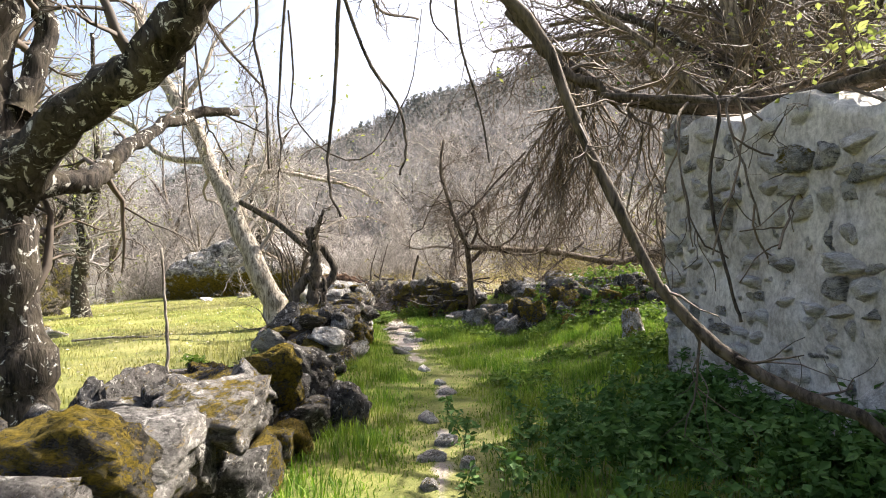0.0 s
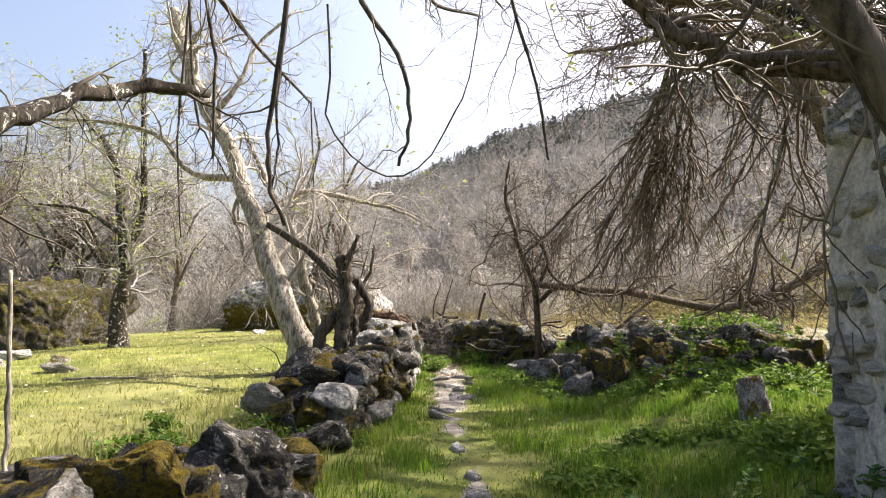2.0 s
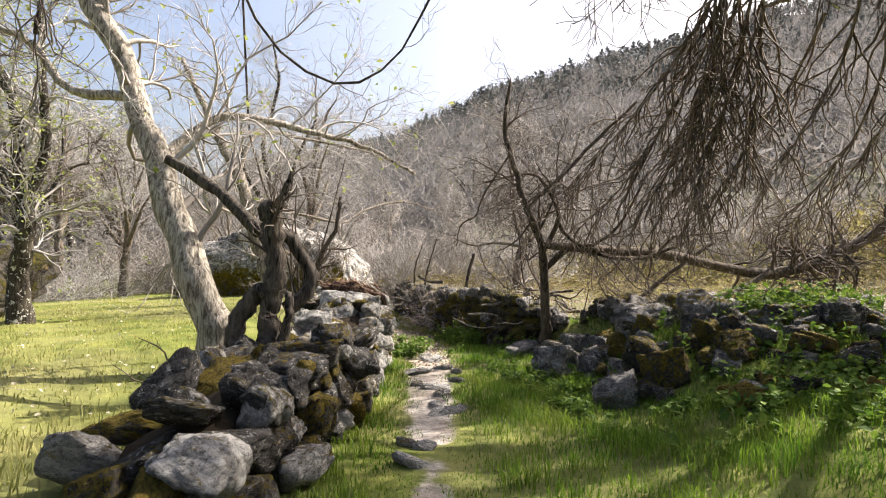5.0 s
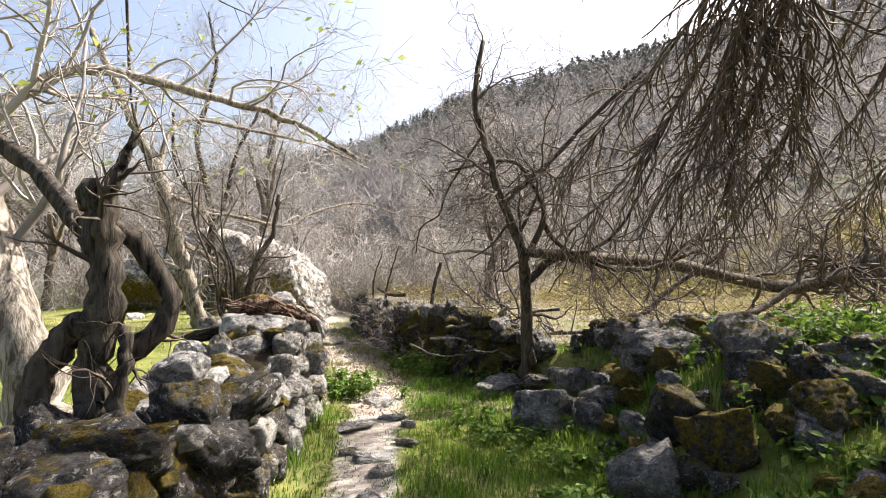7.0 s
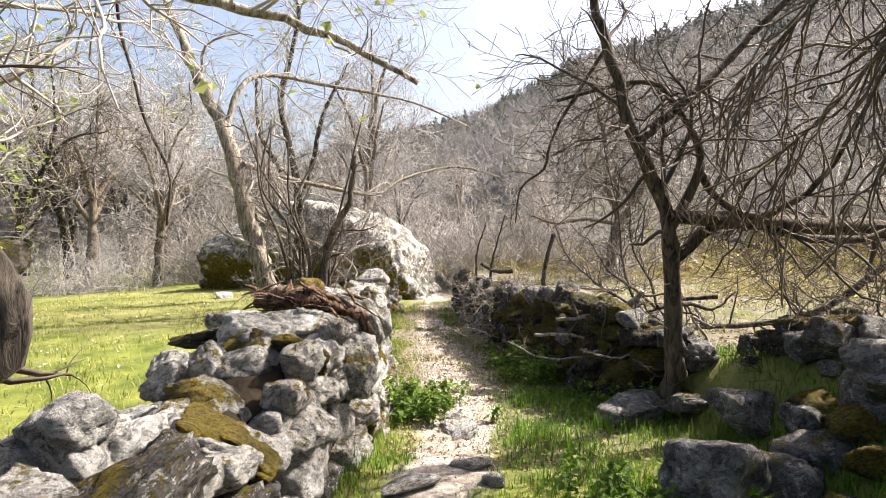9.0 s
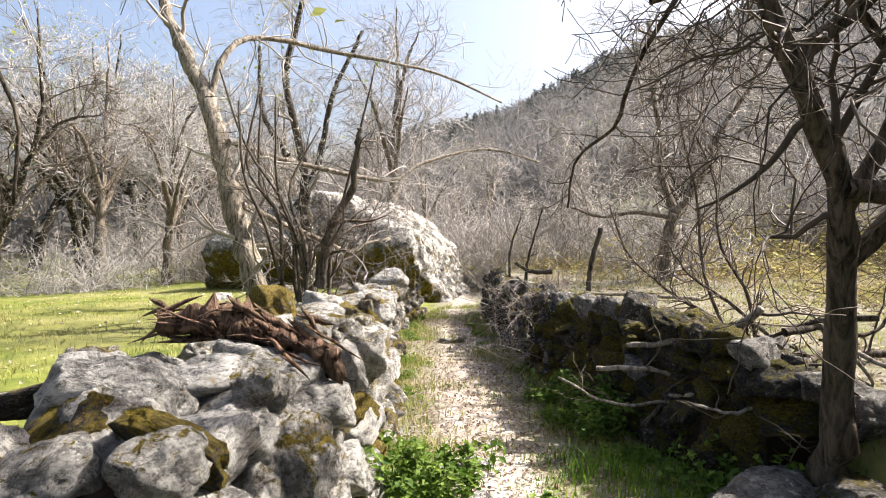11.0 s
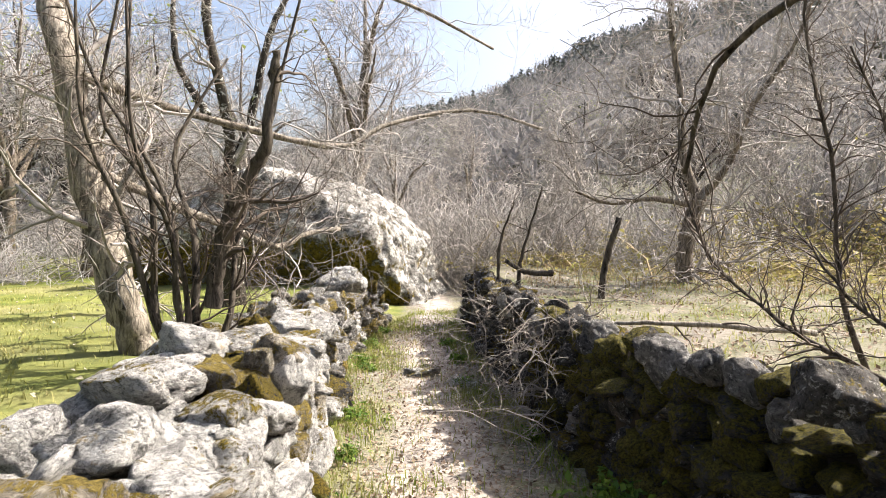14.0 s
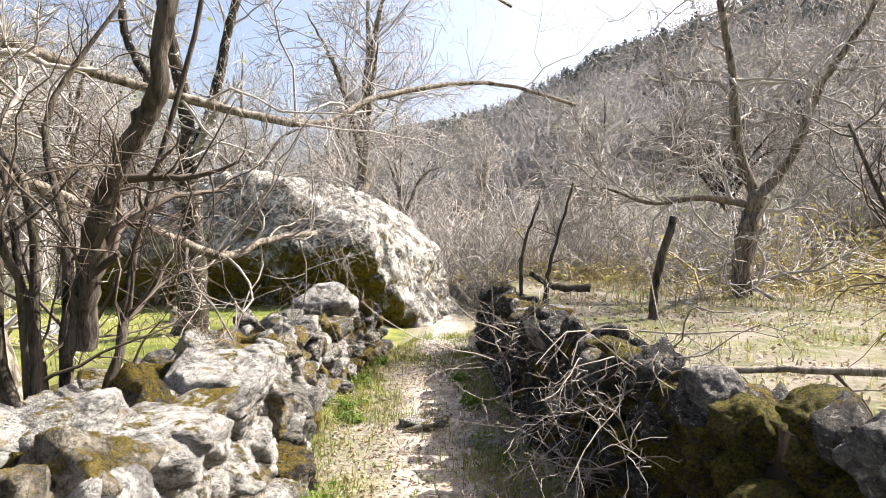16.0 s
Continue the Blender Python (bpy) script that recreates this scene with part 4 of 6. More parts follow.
# the sprawling tree by the rubble, with its long low limb
tree("sprawling bare tree with a long low limb over rubble", [
    ("trunk", [(0.63, 14.5, 0.3), (0.63, 14.4, 0.5), (0.59, 14.2, 1.28), (0.5, 14, 1.85), (0.27, 13.9, 2.35), (0.07, 13.9, 3.04), (-0.03, 13.9, 3.48), (0.05, 13.9, 4.1)], 0.085, 0.025),
    ("limb", [(0.53, 14, 1.75), (1.32, 14.4, 1.72), (2.61, 15.2, 1.65), (4.33, 16, 1.37), (5.24, 16.4, 1.54), (6.06, 16.6, 1.85), (7.4, 17, 2.6)], 0.055, 0.11),
    ("limb", [(4.5, 16, 1.4), (3.6, 15.4, 1.05), (2.6, 14.9, 0.95), (1.6, 14.4, 0.9)], 0.06, 0.02),
    ("limb", [(0.3, 13.9, 2.3), (0.75, 14.0, 2.7), (1.2, 14.3, 3.2), (1.9, 14.3, 3.9)], 0.04, 0.02),
    ("limb", [(0.6, 14.2, 1.4), (0.89, 14.3, 1.68), (1.2, 14.4, 1.71), (1.59, 14.5, 1.6), (1.95, 14.6, 1.58), (2.25, 14.7, 1.65), (2.9, 14.9, 1.9)], 0.05, 0.025),
    ("limb", [(0.56, 14.1, 1.65), (0.72, 14.1, 1.98), (0.77, 14.1, 2.24), (0.63, 14.1, 2.54), (0.46, 14.1, 2.76), (0.19, 14.1, 2.78), (-0.3, 14.0, 2.65)], 0.04, 0.015),
    ("limb", [(0.75, 14.1, 2.12), (0.91, 14.2, 1.9), (1.16, 14.2, 1.75), (1.43, 14.2, 1.85), (1.62, 14.2, 2.02), (1.8, 14.2, 2.31), (2.1, 14.3, 2.9)], 0.035, 0.015),
    ("limb", [(0.7, 15.2, 0.5), (1.02, 16.4, 0.6), (1.7, 16.6, 0.64), (2.34, 16.5, 0.83), (2.88, 16.3, 1.33), (3.6, 16.2, 1.9)], 0.03, 0.035)], 18, "bark_shade", "twig_dark",
    [lv(130, 1.2, n=8, up=0.05, angle=(35, 85), ratio=0.4, sides=5, wiggle=0.3), lv(900, 0.75, n=6, wiggle=0.3, rmin=0.003), lv(3000, 0.35, n=4, rmin=0.0025)], (0.63, 14.5, 0.3))

# the drooping tree beside the ruin
droop = tree("old tree with long drooping strands of dead twigs", [
    ("trunk", [(6.2, 12.5, 0.4), (6.0, 12.5, 2.0), (5.5, 12.5, 3.6), (4.9, 12.6, 4.8), (4.4, 12.8, 6.2)], 0.28, 0.14),
    ("limb", [(5.2, 12.5, 4.2), (4.4, 12.7, 5.1), (3.6, 12.8, 5.5), (2.9, 12.8, 5.3), (2.5, 12.9, 4.9)], 0.10, 0.05),
    ("limb", [(4.4, 12.8, 5.0), (3.6, 12.2, 5.7), (2.8, 11.8, 5.9), (2.3, 11.6, 5.8)], 0.07, 0.03),
    ("limb", [(4.9, 12.7, 4.8), (4.6, 13.6, 5.2), (4.2, 14.2, 5.4), (3.8, 14.6, 5.4)], 0.07, 0.03)], 19, "bark_brown", "twig_dark",
    [lv(16, 1.2, n=10, up=-0.4, bend=-0.22, angle=(30, 80), wiggle=0.12, ratio=0.32, sides=5, t0=0.35), lv(80, 0.9, n=8, up=-0.7, bend=-0.2, angle=(10, 50), wiggle=0.14), lv(260, 0.6, n=6, up=-0.5, bend=-0.1, angle=(10, 55), wiggle=0.25)], (6.2, 12.5, 0.4))

# the branch that leans in front of the ruin
tree("weathered bough leaning against the ruined wall", [
    ("limb", [(-0.5, 2.9, 3.75), (-0.05, 2.8, 3.1), (0.25, 2.75, 2.60), (0.44, 2.72, 2.38), (0.55, 2.70, 2.06), (0.69, 2.70, 1.74), (0.82, 2.66, 1.43), (0.97, 2.58, 1.18), (1.14, 2.50, 1.01), (1.36, 2.40, 0.88), (1.58, 2.30, 0.78), (1.9, 2.2, 0.35)], 0.022, 0.026),
    ("limb", [(1.75, 4.3, 2.6), (1.85, 4.20, 2.40), (1.77, 4.20, 1.95), (1.83, 4.20, 1.51), (1.93, 4.20, 1.10), (1.96, 4.20, 0.99)], 0.014, 0.01)], 20, "bark_shade", "twig_dark",
    [lv(8, 0.6, n=7, ratio=0.35, angle=(30, 60)), lv(26, 0.3, n=5)], (1.9, 2.2, 0.35), "fallen_bough", category="branch")
tree("thick dead branches lying across the ruin's top", [
    ("limb", [(0.71, 6.5, 3.99), (1.22, 6.2, 3.36), (1.61, 6.0, 3.0), (2.1, 5.6, 2.76), (2.76, 5, 2.66), (4.2, 4.2, 2.75)], 0.05, 0.08),
    ("limb", [(1.5, 5.9, 2.95), (2.1, 5.2, 2.72), (2.4, 4.2, 2.5), (2.6, 3.0, 2.4)], 0.03, 0.045),
    ("limb", [(1.85, 5.2, 2.75), (2.1, 4.4, 2.5), (2.2, 3.4, 2.35), (2.3, 1.8, 2.3)], 0.018, 0.04),
    ("limb", [(2.3, 5.5, 2.75), (2.25, 4.6, 2.6), (2.5, 3.6, 2.5), (2.9, 2.6, 2.6)], 0.02, 0.035),
    ("limb", [(0.3, 5.9, 4.3), (0.7, 5.92, 3.8), (1.01, 5.94, 3.37), (1.21, 5.94, 3.14), (1.45, 5.94, 3.06), (1.64, 5.94, 2.9)], 0.075, 0.05)], 22, "bark_shade", "twig_brown",
    [lv(70, 0.9, n=7, angle=(15, 60), ratio=0.4), lv(420, 0.6, n=5, up=-0.1, rmin=0.003), lv(700, 0.35, n=4)], (2.3, 4.2, 2.5), "dead_branches", category="branch")


# hanging strands, grouped as the boughs they fall from
def strands(label, boughs, seed, count, twig="twig_brown", spread=0.35, bark="bark_brown"):
    g = np.random.default_rng(seed)
    top = thing("drooping_bough", label, "branch", "drooping boughs", boughs[0][0][0])
    curves = []
    for pts, r0, r1 in boughs:
        me, P, R = limb_mesh("limb", pts, r0, r1, M[bark], g, 7, 20, 0.14)
        part("limb", me, top)
        curves.append((P, R))
    P, R = stack(curves, 14)
    a = grow(P, R, count, 1.3, g, angle=(8, 45), up=-spread, bend=-0.10, wiggle=0.24, n=10, ratio=0.75, tip=0.5, t0=0.05, rmin=0.007)
    b = grow(a[0], a[1], count * 3, 0.5, g, angle=(15, 55), up=-spread, bend=-0.03, wiggle=0.28, n=7, ratio=0.75, tip=0.5, rmin=0.0035)
    tagged(part("crown", tube_mesh("crown", [(*a, 4), (*b, 3)], M[twig]), top), kind="stuff")
    return top


strands("fan of drooping dark dead twigs hanging from above", [
    ([(2.75, 12.9, 5.5), (2.6, 13.0, 4.6), (2.2, 13.2, 3.6), (1.6, 13.4, 2.6), (1.0, 13.7, 1.95)], 0.026, 0.008),
    ([(2.75, 12.9, 5.5), (2.65, 13.0, 4.2), (2.3, 13.2, 3.1), (1.7, 13.4, 2.0)], 0.026, 0.008),
    ([(2.9, 12.8, 5.0), (2.55, 13.0, 3.9), (2.35, 13.1, 3.0), (2.0, 13.2, 2.1)], 0.026, 0.008),
    ([(3.0, 12.8, 5.0), (2.8, 12.9, 3.8), (2.5, 13.0, 2.9), (2.4, 13.1, 2.2)], 0.026, 0.008),
    ([(3.1, 12.8, 5.0), (3.1, 12.9, 4.0), (3.0, 13.0, 3.0), (2.6, 13.2, 2.3)], 0.026, 0.008),
    ([(2.75, 12.9, 5.5), (2.4, 12.9, 4.6), (1.7, 13.2, 3.5), (0.9, 13.5, 2.6)], 0.026, 0.008)], 41, 330, spread=0.36)
strands("curtain of drooping dark twigs beside the rubble", [
    ([(4.2, 12.7, 4.9), (4.1, 12.9, 4.1), (3.7, 13.1, 3.2), (3.3, 13.3, 2.5)], 0.026, 0.008),
    ([(4.6, 12.9, 5.0), (4.7, 13.2, 4.0), (4.4, 13.5, 3.0), (3.9, 13.9, 2.2)], 0.026, 0.008),
    ([(4.2, 13.6, 4.9), (3.9, 14.0, 4.0), (3.3, 14.2, 3.2), (2.7, 14.4, 2.5)], 0.026, 0.008),
    ([(5.2, 13.4, 4.9), (5.3, 14.0, 3.8), (5.0, 14.5, 2.9), (4.4, 15.0, 2.2)], 0.026, 0.008)], 42, 100, spread=0.36)

strands("dead twigs hanging over the ruined wall", [
    ([(2.2, 5.9, 3.1), (1.95, 5.9, 2.75), (1.8, 5.95, 2.2), (1.65, 6.0, 1.5)], 0.02, 0.006),
    ([(2.1, 5.3, 2.75), (1.85, 5.0, 2.5), (1.82, 4.8, 2.0), (1.85, 4.7, 1.5)], 0.014, 0.005),
    ([(2.1, 4.2, 2.55), (1.85, 4.1, 2.4), (1.85, 3.9, 2.0), (1.9, 3.8, 1.6)], 0.014, 0.005)], 43, 12, spread=0.3)

# trees behind the ruin, whose crowns shade the grass
tree("ivy-grown tree standing behind the ruined house", [
    ("trunk", [(3.9, 8.3, 0.4), (3.85, 8.2, 2.0), (3.8, 8.0, 4.0), (3.4, 8.2, 6.0)], 0.12, 0.08),
    ("limb", [(3.85, 8.2, 3.0), (3.0, 8.6, 4.2), (2.0, 8.8, 5.0), (1.2, 8.6, 5.4)], 0.07, 0.03),
    ("limb", [(3.8, 8.1, 3.6), (4.4, 8.8, 4.8), (4.8, 9.6, 6.0)], 0.07, 0.03)], 51, "bark_brown", "twig_dark",
    [lv(50, 1.6, n=8, up=0.1, ratio=0.4, sides=4), lv(260, 1.0, n=6), lv(1000, 0.5, n=4)], (3.9, 8.3, 0.4), buds=300)
tree("thick dark tree standing behind the ruined house", [
    ("trunk", [(4.5, 8.6, 0.4), (4.4, 8.5, 2.2), (4.15, 8.3, 3.4), (4.1, 8.2, 5.2)], 0.19, 0.13),
    ("limb", [(4.3, 8.4, 2.8), (5.2, 8.0, 4.0), (5.6, 7.4, 5.4)], 0.10, 0.04),
    ("limb", [(4.2, 8.3, 3.6), (3.3, 9.4, 4.8), (2.6, 10.4, 5.6), (1.8, 10.8, 6.0)], 0.09, 0.03)], 52, "bark_dark", "twig_dark",
    [lv(60, 1.8, n=8, up=0.1, ratio=0.4, sides=4), lv(320, 1.1, n=6), lv(1200, 0.5, n=4)], (4.5, 8.6, 0.4), buds=500)
# This next tree is added for the shade its crown casts.
tree("tall added evergreen-draped tree shading the grass by the rubble", [
    ("trunk", [(6.6, 9.5, 0.4), (6.5, 9.6, 2.5), (6.2, 9.8, 4.5), (5.8, 10, 6.5)], 0.22, 0.1),
    ("limb", [(6.4, 9.7, 3.4), (5.4, 10.2, 4.6), (4.4, 10.4, 5.4), (3.4, 10.3, 5.6)], 0.11, 0.03),
    ("limb", [(6.3, 9.7, 4.0), (5.4, 9.2, 5.2), (4.4, 9.0, 6.0)], 0.09, 0.03)], 53, "bark_dark", "twig_dark",
    [lv(60, 1.8, n=8, up=0.05, ratio=0.4, sides=4), lv(520, 1.1, n=6), lv(2400, 0.5, n=4)], (6.6, 9.5, 0.4), buds=350, bud_mat="bramble")

# Unseen canopy, added to shade the grass and placed from the shadow alone.
tree("dense bare canopy added over the rubble to cast shade", [
    ("trunk", [(7.2, 13.8, 0.4), (7.0, 13.6, 2.6), (6.4, 13.2, 4.4), (5.6, 12.8, 5.6), (4.6, 12.2, 6.2)], 0.24, 0.1),
    ("limb", [(6.4, 13.2, 4.4), (5.2, 12.0, 5.2), (4.0, 11.2, 5.6), (2.8, 10.8, 5.6), (1.8, 10.4, 5.3)], 0.10, 0.03),
    ("limb", [(5.6, 12.8, 5.6), (4.4, 13.0, 6.0), (3.2, 12.6, 6.0), (2.0, 12.4, 5.7), (1.0, 12.0, 5.4)], 0.09, 0.03),
    ("limb", [(6.4, 13.2, 4.4), (5.6, 11.6, 5.2), (5.0, 10.4, 5.6), (4.2, 9.4, 5.6)], 0.09, 0.03)], 54, "bark_brown", "twig_dark",
    [lv(90, 1.7, n=8, up=0.0, ratio=0.4, sides=4, rmin=0.008), lv(620, 1.0, n=6, rmin=0.006), lv(3200, 0.5, n=4, rmin=0.005)], (7.2, 13.8, 0.4))

# overhead vines and dead shoots by the path
VINES = [
    [(-2.5, 10.4, 5.6), (-2.42, 10.4, 4.5), (-2.45, 10.4, 3.94), (-2.0, 10.4, 3.33), (-1.45, 10.4, 3.1), (-1.02, 10.4, 3.33), (-0.68, 10.4, 3.93), (-0.46, 10.4, 4.45), (-0.3, 10.4, 5.6)],
    [(-1.6, 5.2, 4.6), (-1.51, 5.2, 3.59), (-1.53, 5.2, 3.22), (-1.44, 5.2, 2.79), (-1.42, 5.2, 2.19)],
    [(-0.9, 5, 4.0), (-0.6, 5, 3.07), (-0.33, 5, 2.63), (-0.28, 5, 2.29), (-0.33, 5, 2.1)],
    [(-0.7, 4.5, 3.9), (-0.74, 4.5, 2.85), (-0.8, 4.5, 2.27), (-0.8, 4.5, 1.96), (-0.72, 4.5, 1.74)],
    [(0.1, 6, 4.6), (0.19, 6, 3.5), (0.36, 6, 2.9), (0.45, 6, 2.35)],
    [(-3.2, 8, 5.0), (-3.25, 8, 3.67), (-3.27, 8, 3.18), (-3.24, 8, 2.69), (-3.17, 8, 2.01)],
    [(-1.7, 7, 4.6), (-1.8, 7, 3.13), (-1.77, 7, 2.69), (-1.81, 7, 2.36)],
    [(-3.0, 7.5, 5.0), (-2.83, 7.5, 3.34), (-2.67, 7.5, 2.9), (-2.45, 7.5, 2.52)],
    [(-3.6, 13, 5.0), (-3.48, 13, 3.33), (-3.36, 13, 2.82), (-3.22, 13, 2.4), (-3.02, 13, 2.02), (-3.05, 13, 1.65)],
    [(0.1, 14.4, 3.2), (-0.35, 14.5, 2.5), (-0.47, 15, 2.24), (-0.71, 15.5, 2.15), (-0.8, 15.7, 1.98), (-0.84, 15.8, 1.75)],
    [(-0.05, 7.1, 4.9), (-0.1, 7.1, 4.2), (0.1, 7.1, 3.9)],
]
tree("overhanging canopy branch with long dangling dead shoots", [
    ("limb", [(-2.7, 3.9, 4.4), (-2.2, 5.0, 5.0), (-1.5, 6.2, 4.9), (-0.4, 7.2, 4.9), (0.8, 8.2, 5.2), (2.4, 8.6, 5.2)], 0.07, 0.05),
    ("limb", [(-2.0, 5.4, 5.0), (-2.6, 6.6, 5.0), (-3.2, 8.0, 5.0), (-3.6, 10.5, 5.1), (-3.6, 13.0, 5.0)], 0.05, 0.025),
    ("limb", [(-0.4, 7.2, 4.9), (-0.9, 8.6, 5.4), (-1.0, 10.4, 5.6), (-0.4, 11.6, 5.9)], 0.04, 0.02),
    ("limb", [(-2.5, 4.4, 4.7), (-1.4, 4.6, 4.1), (-0.7, 4.8, 3.95), (0.1, 5.4, 4.2), (0.6, 6.2, 4.7)], 0.04, 0.02)]
    + [("shoot", pts, 0.016, 0.008) for pts in VINES], 61, "dead_wood", "twig_dark",
    [lv(150, 0.6, n=8, up=-0.4, angle=(20, 60), ratio=0.5, wiggle=0.3), lv(700, 0.35, n=6, up=-0.2, wiggle=0.3)], (-2.7, 3.9, 4.4), "overhanging_branch", category="branch")

# trees of the meadow on the left
tree("dark forked meadow tree with young green leaves", [
    ("trunk", [(-8.89, 15.7, -0.1), (-8.98, 15.7, 1.14), (-8.85, 15.7, 1.9), (-9.01, 15.7, 3.05), (-9.33, 15.8, 4.5), (-10.43, 16, 5.8)], 0.22, 0.07),
    ("limb", [(-8.92, 15.7, 2.0), (-8.51, 15.7, 3.42), (-8.46, 15.5, 4.64), (-8.44, 15.3, 7.08)], 0.12, 0.04),
    ("limb", [(-9.0, 15.7, 2.8), (-10.2, 16, 3.4), (-11.6, 16.2, 3.6)], 0.07, 0.03)], 71, "bark_dark", "twig_grey",
    [lv(60, 1.6, n=8, up=0.1, ratio=0.4, sides=4), lv(420, 1.0, n=6), lv(2600, 0.5, n=4)], (-8.89, 15.7, -0.1), buds=3000)


def winter_tree(label, seed, bark, twig, high, lean, buds=0):
    g = np.random.default_rng(seed)
    a, b = g.uniform(-lean, lean, 2)
    f = high * g.uniform(0.28, 0.42)
    limbs = [("trunk", [(0, 0, -0.2), (a * 0.2, b * 0.2, f * 0.5), (a * 0.5, b * 0.5, f), (a, b, high * 0.7), (a * 1.2, b, high)], high * 0.026, high * 0.003)]
    for k in range(5):
        t = g.uniform(0, 6.28)
        s = g.uniform(0.25, 0.45) * high
        h = g.uniform(0.3, 0.6) * high
        limbs.append(("limb", [(a * 0.5, b * 0.5, h * 0.85), (a * 0.5 + s * 0.5 * math.cos(t), b * 0.5 + s * 0.5 * math.sin(t), h + 0.15 * high), (a * 0.5 + s * math.cos(t), b * 0.5 + s * math.sin(t), h + g.uniform(0.15, 0.4) * high)], high * 0.013, high * 0.002))
    return tree(label, limbs, seed, bark, twig, [lv(50, high * 0.24, n=5, up=0.1, ratio=0.5, rmin=0.010), lv(320, high * 0.15, n=4, ratio=0.6, rmin=0.007), lv(900, high * 0.09, n=3, rmin=0.005)], (0, 0, 0), "winter_tree", "trees of the wood", buds=buds)


WOOD = [winter_tree("bare winter tree with grey twigs in the wood", 81, "bark_brown", "twig_grey", 6.5, 1.2),
        winter_tree("bare pale-twigged tree in the wood", 82, "bark_pale", "twig_pale", 5.5, 1.0),
        winter_tree("crooked dark tree with young yellow-green leaves", 83, "bark_dark", "twig_grey", 7.0, 1.6, 700),
        winter_tree("leaning dark-barked tree in the wood", 84, "bark_dark", "twig_dark", 6.0, 2.0),
        winter_tree("small bare tree with silvery twigs", 85, "bark_pale", "twig_pale", 4.2, 0.8)]
g = np.random.default_rng(90)
SPOTS = []
for _ in range(900):
    zone = g.random()
    if zone < 0.42:
        x, y = g.uniform(-34, -9), g.uniform(14, 48)
        if (x > -9.5 and y < 30) or (x > -14 and y < 23) or (x > -12.5 and 22.5 < y < 30) or (x + 11.4) ** 2 + (y - 15.7) ** 2 < 9:
            continue
    elif zone < 0.62:
        x, y = g.uniform(-16, 6), g.uniform(30, 58)
    else:
        x, y = g.uniform(3, 30), g.uniform(19, 55)
        if x - 2 < (26 - y) * 0.9 or (x < 9 and y < 32):
            continue
    if -13.5 < x < 0.5 and y < 31 and (x > -9.5 or y > 22.5):
        continue
    if min([9.0] + [math.hypot(x - a, y - b) for a, b, _ in SPOTS]) < 2.1:
        continue
    SPOTS.append((x, y, zone))
    if len(SPOTS) >= 100:
        break
first = {}
for x, y, zone in SPOTS:
    k = int(g.choice(5, p=[0.2, 0.1, 0.3, 0.3, 0.1] if zone < 0.42 else [0.2, 0.4, 0.02, 0.03, 0.35]))
    s = g.uniform(0.95, 1.6) if zone < 0.42 else g.uniform(0.6, 1.05)
    m = pose(x, y, float(land(x, y)) - 0.05, 0, 0, g.uniform(0, 360))
    src = WOOD[k]
    if k not in first:
        first[k] = src
        src.matrix_basis = m
        src.scale = (s, s, s)
    else:
        ob = copy_thing(src, m)
        ob.scale = (s, s, s)


# thickets
def thicket(label, seed, twig, radius, high, count, name="thicket", arch=0.45, leafy=0):
    g = np.random.default_rng(seed)
    top = thing(name, label, "shrub", "thickets")
    base = np.stack([g.normal(0, radius * 0.45, count), g.normal(0, radius * 0.45, count), np.full(count, -0.15)], axis=1)
    d = unit(np.stack([g.normal(0, arch, count), g.normal(0, arch, count), np.ones(count)], axis=1))
    n = 5
    P = np.empty((count, n, 3))
    P[:, 0] = base
    L = high * g.uniform(0.5, 1.2, count)
    for s in range(1, n):
        d = unit(d + g.normal(0, 0.3, (count, 3)) - np.array([0, 0, 0.1 + 0.25 * (arch > 0.6)]))
        P[:, s] = P[:, s - 1] + d * (L / (n - 1))[:, None]
    R = np.linspace(0.014, 0.006, n)[None] * g.uniform(0.6, 1.3, count)[:, None]
    b = grow(P, R, count * 2, high * 0.35, g, angle=(25, 70), wiggle=0.3, n=3, ratio=0.7, tip=0.5, rmin=0.005)
    tagged(part("crown", tube_mesh("crown", [(P, R, 3), (*b, 3)], M[twig]), top), kind="stuff")
    if leafy:
        c = P[g.integers(0, count, leafy), g.integers(1, n, leafy)] + g.normal(0, 0.08, (leafy, 3))
        tagged(part("foliage", leaves_mesh("foliage", c, 0.06, M["withered"], g), top, "withered yellow-brown leaves"), kind="stuff")
    return top


M["withered"] = leaf_material("withered_bramble_leaves", (0.28, 0.23, 0.08), (0.42, 0.38, 0.14), (0.30, 0.31, 0.09), 0.35, 0.8)
THICK = [thicket("low withered tan and ochre bramble thicket", 101, "twig_tan", 2.4, 1.3, 330, arch=0.9, leafy=4200), thicket("dense grey leafless thicket", 102, "twig_grey", 2.2, 2.2, 330, arch=0.55, leafy=200), thicket("pale silvery leafless thicket", 103, "twig_pale", 2.0, 2.6, 300)]
seen = set()


def put_thicket(k, x, y, s):
    m = pose(x, y, float(land(x, y)), 0, 0, g.uniform(0, 360))
    if k not in seen:
        seen.add(k)
        ob = THICK[k]
        ob.matrix_basis = m
    else:
        ob = copy_thing(THICK[k], m)
    ob.scale = (s, s, s * g.uniform(0.8, 1.15))


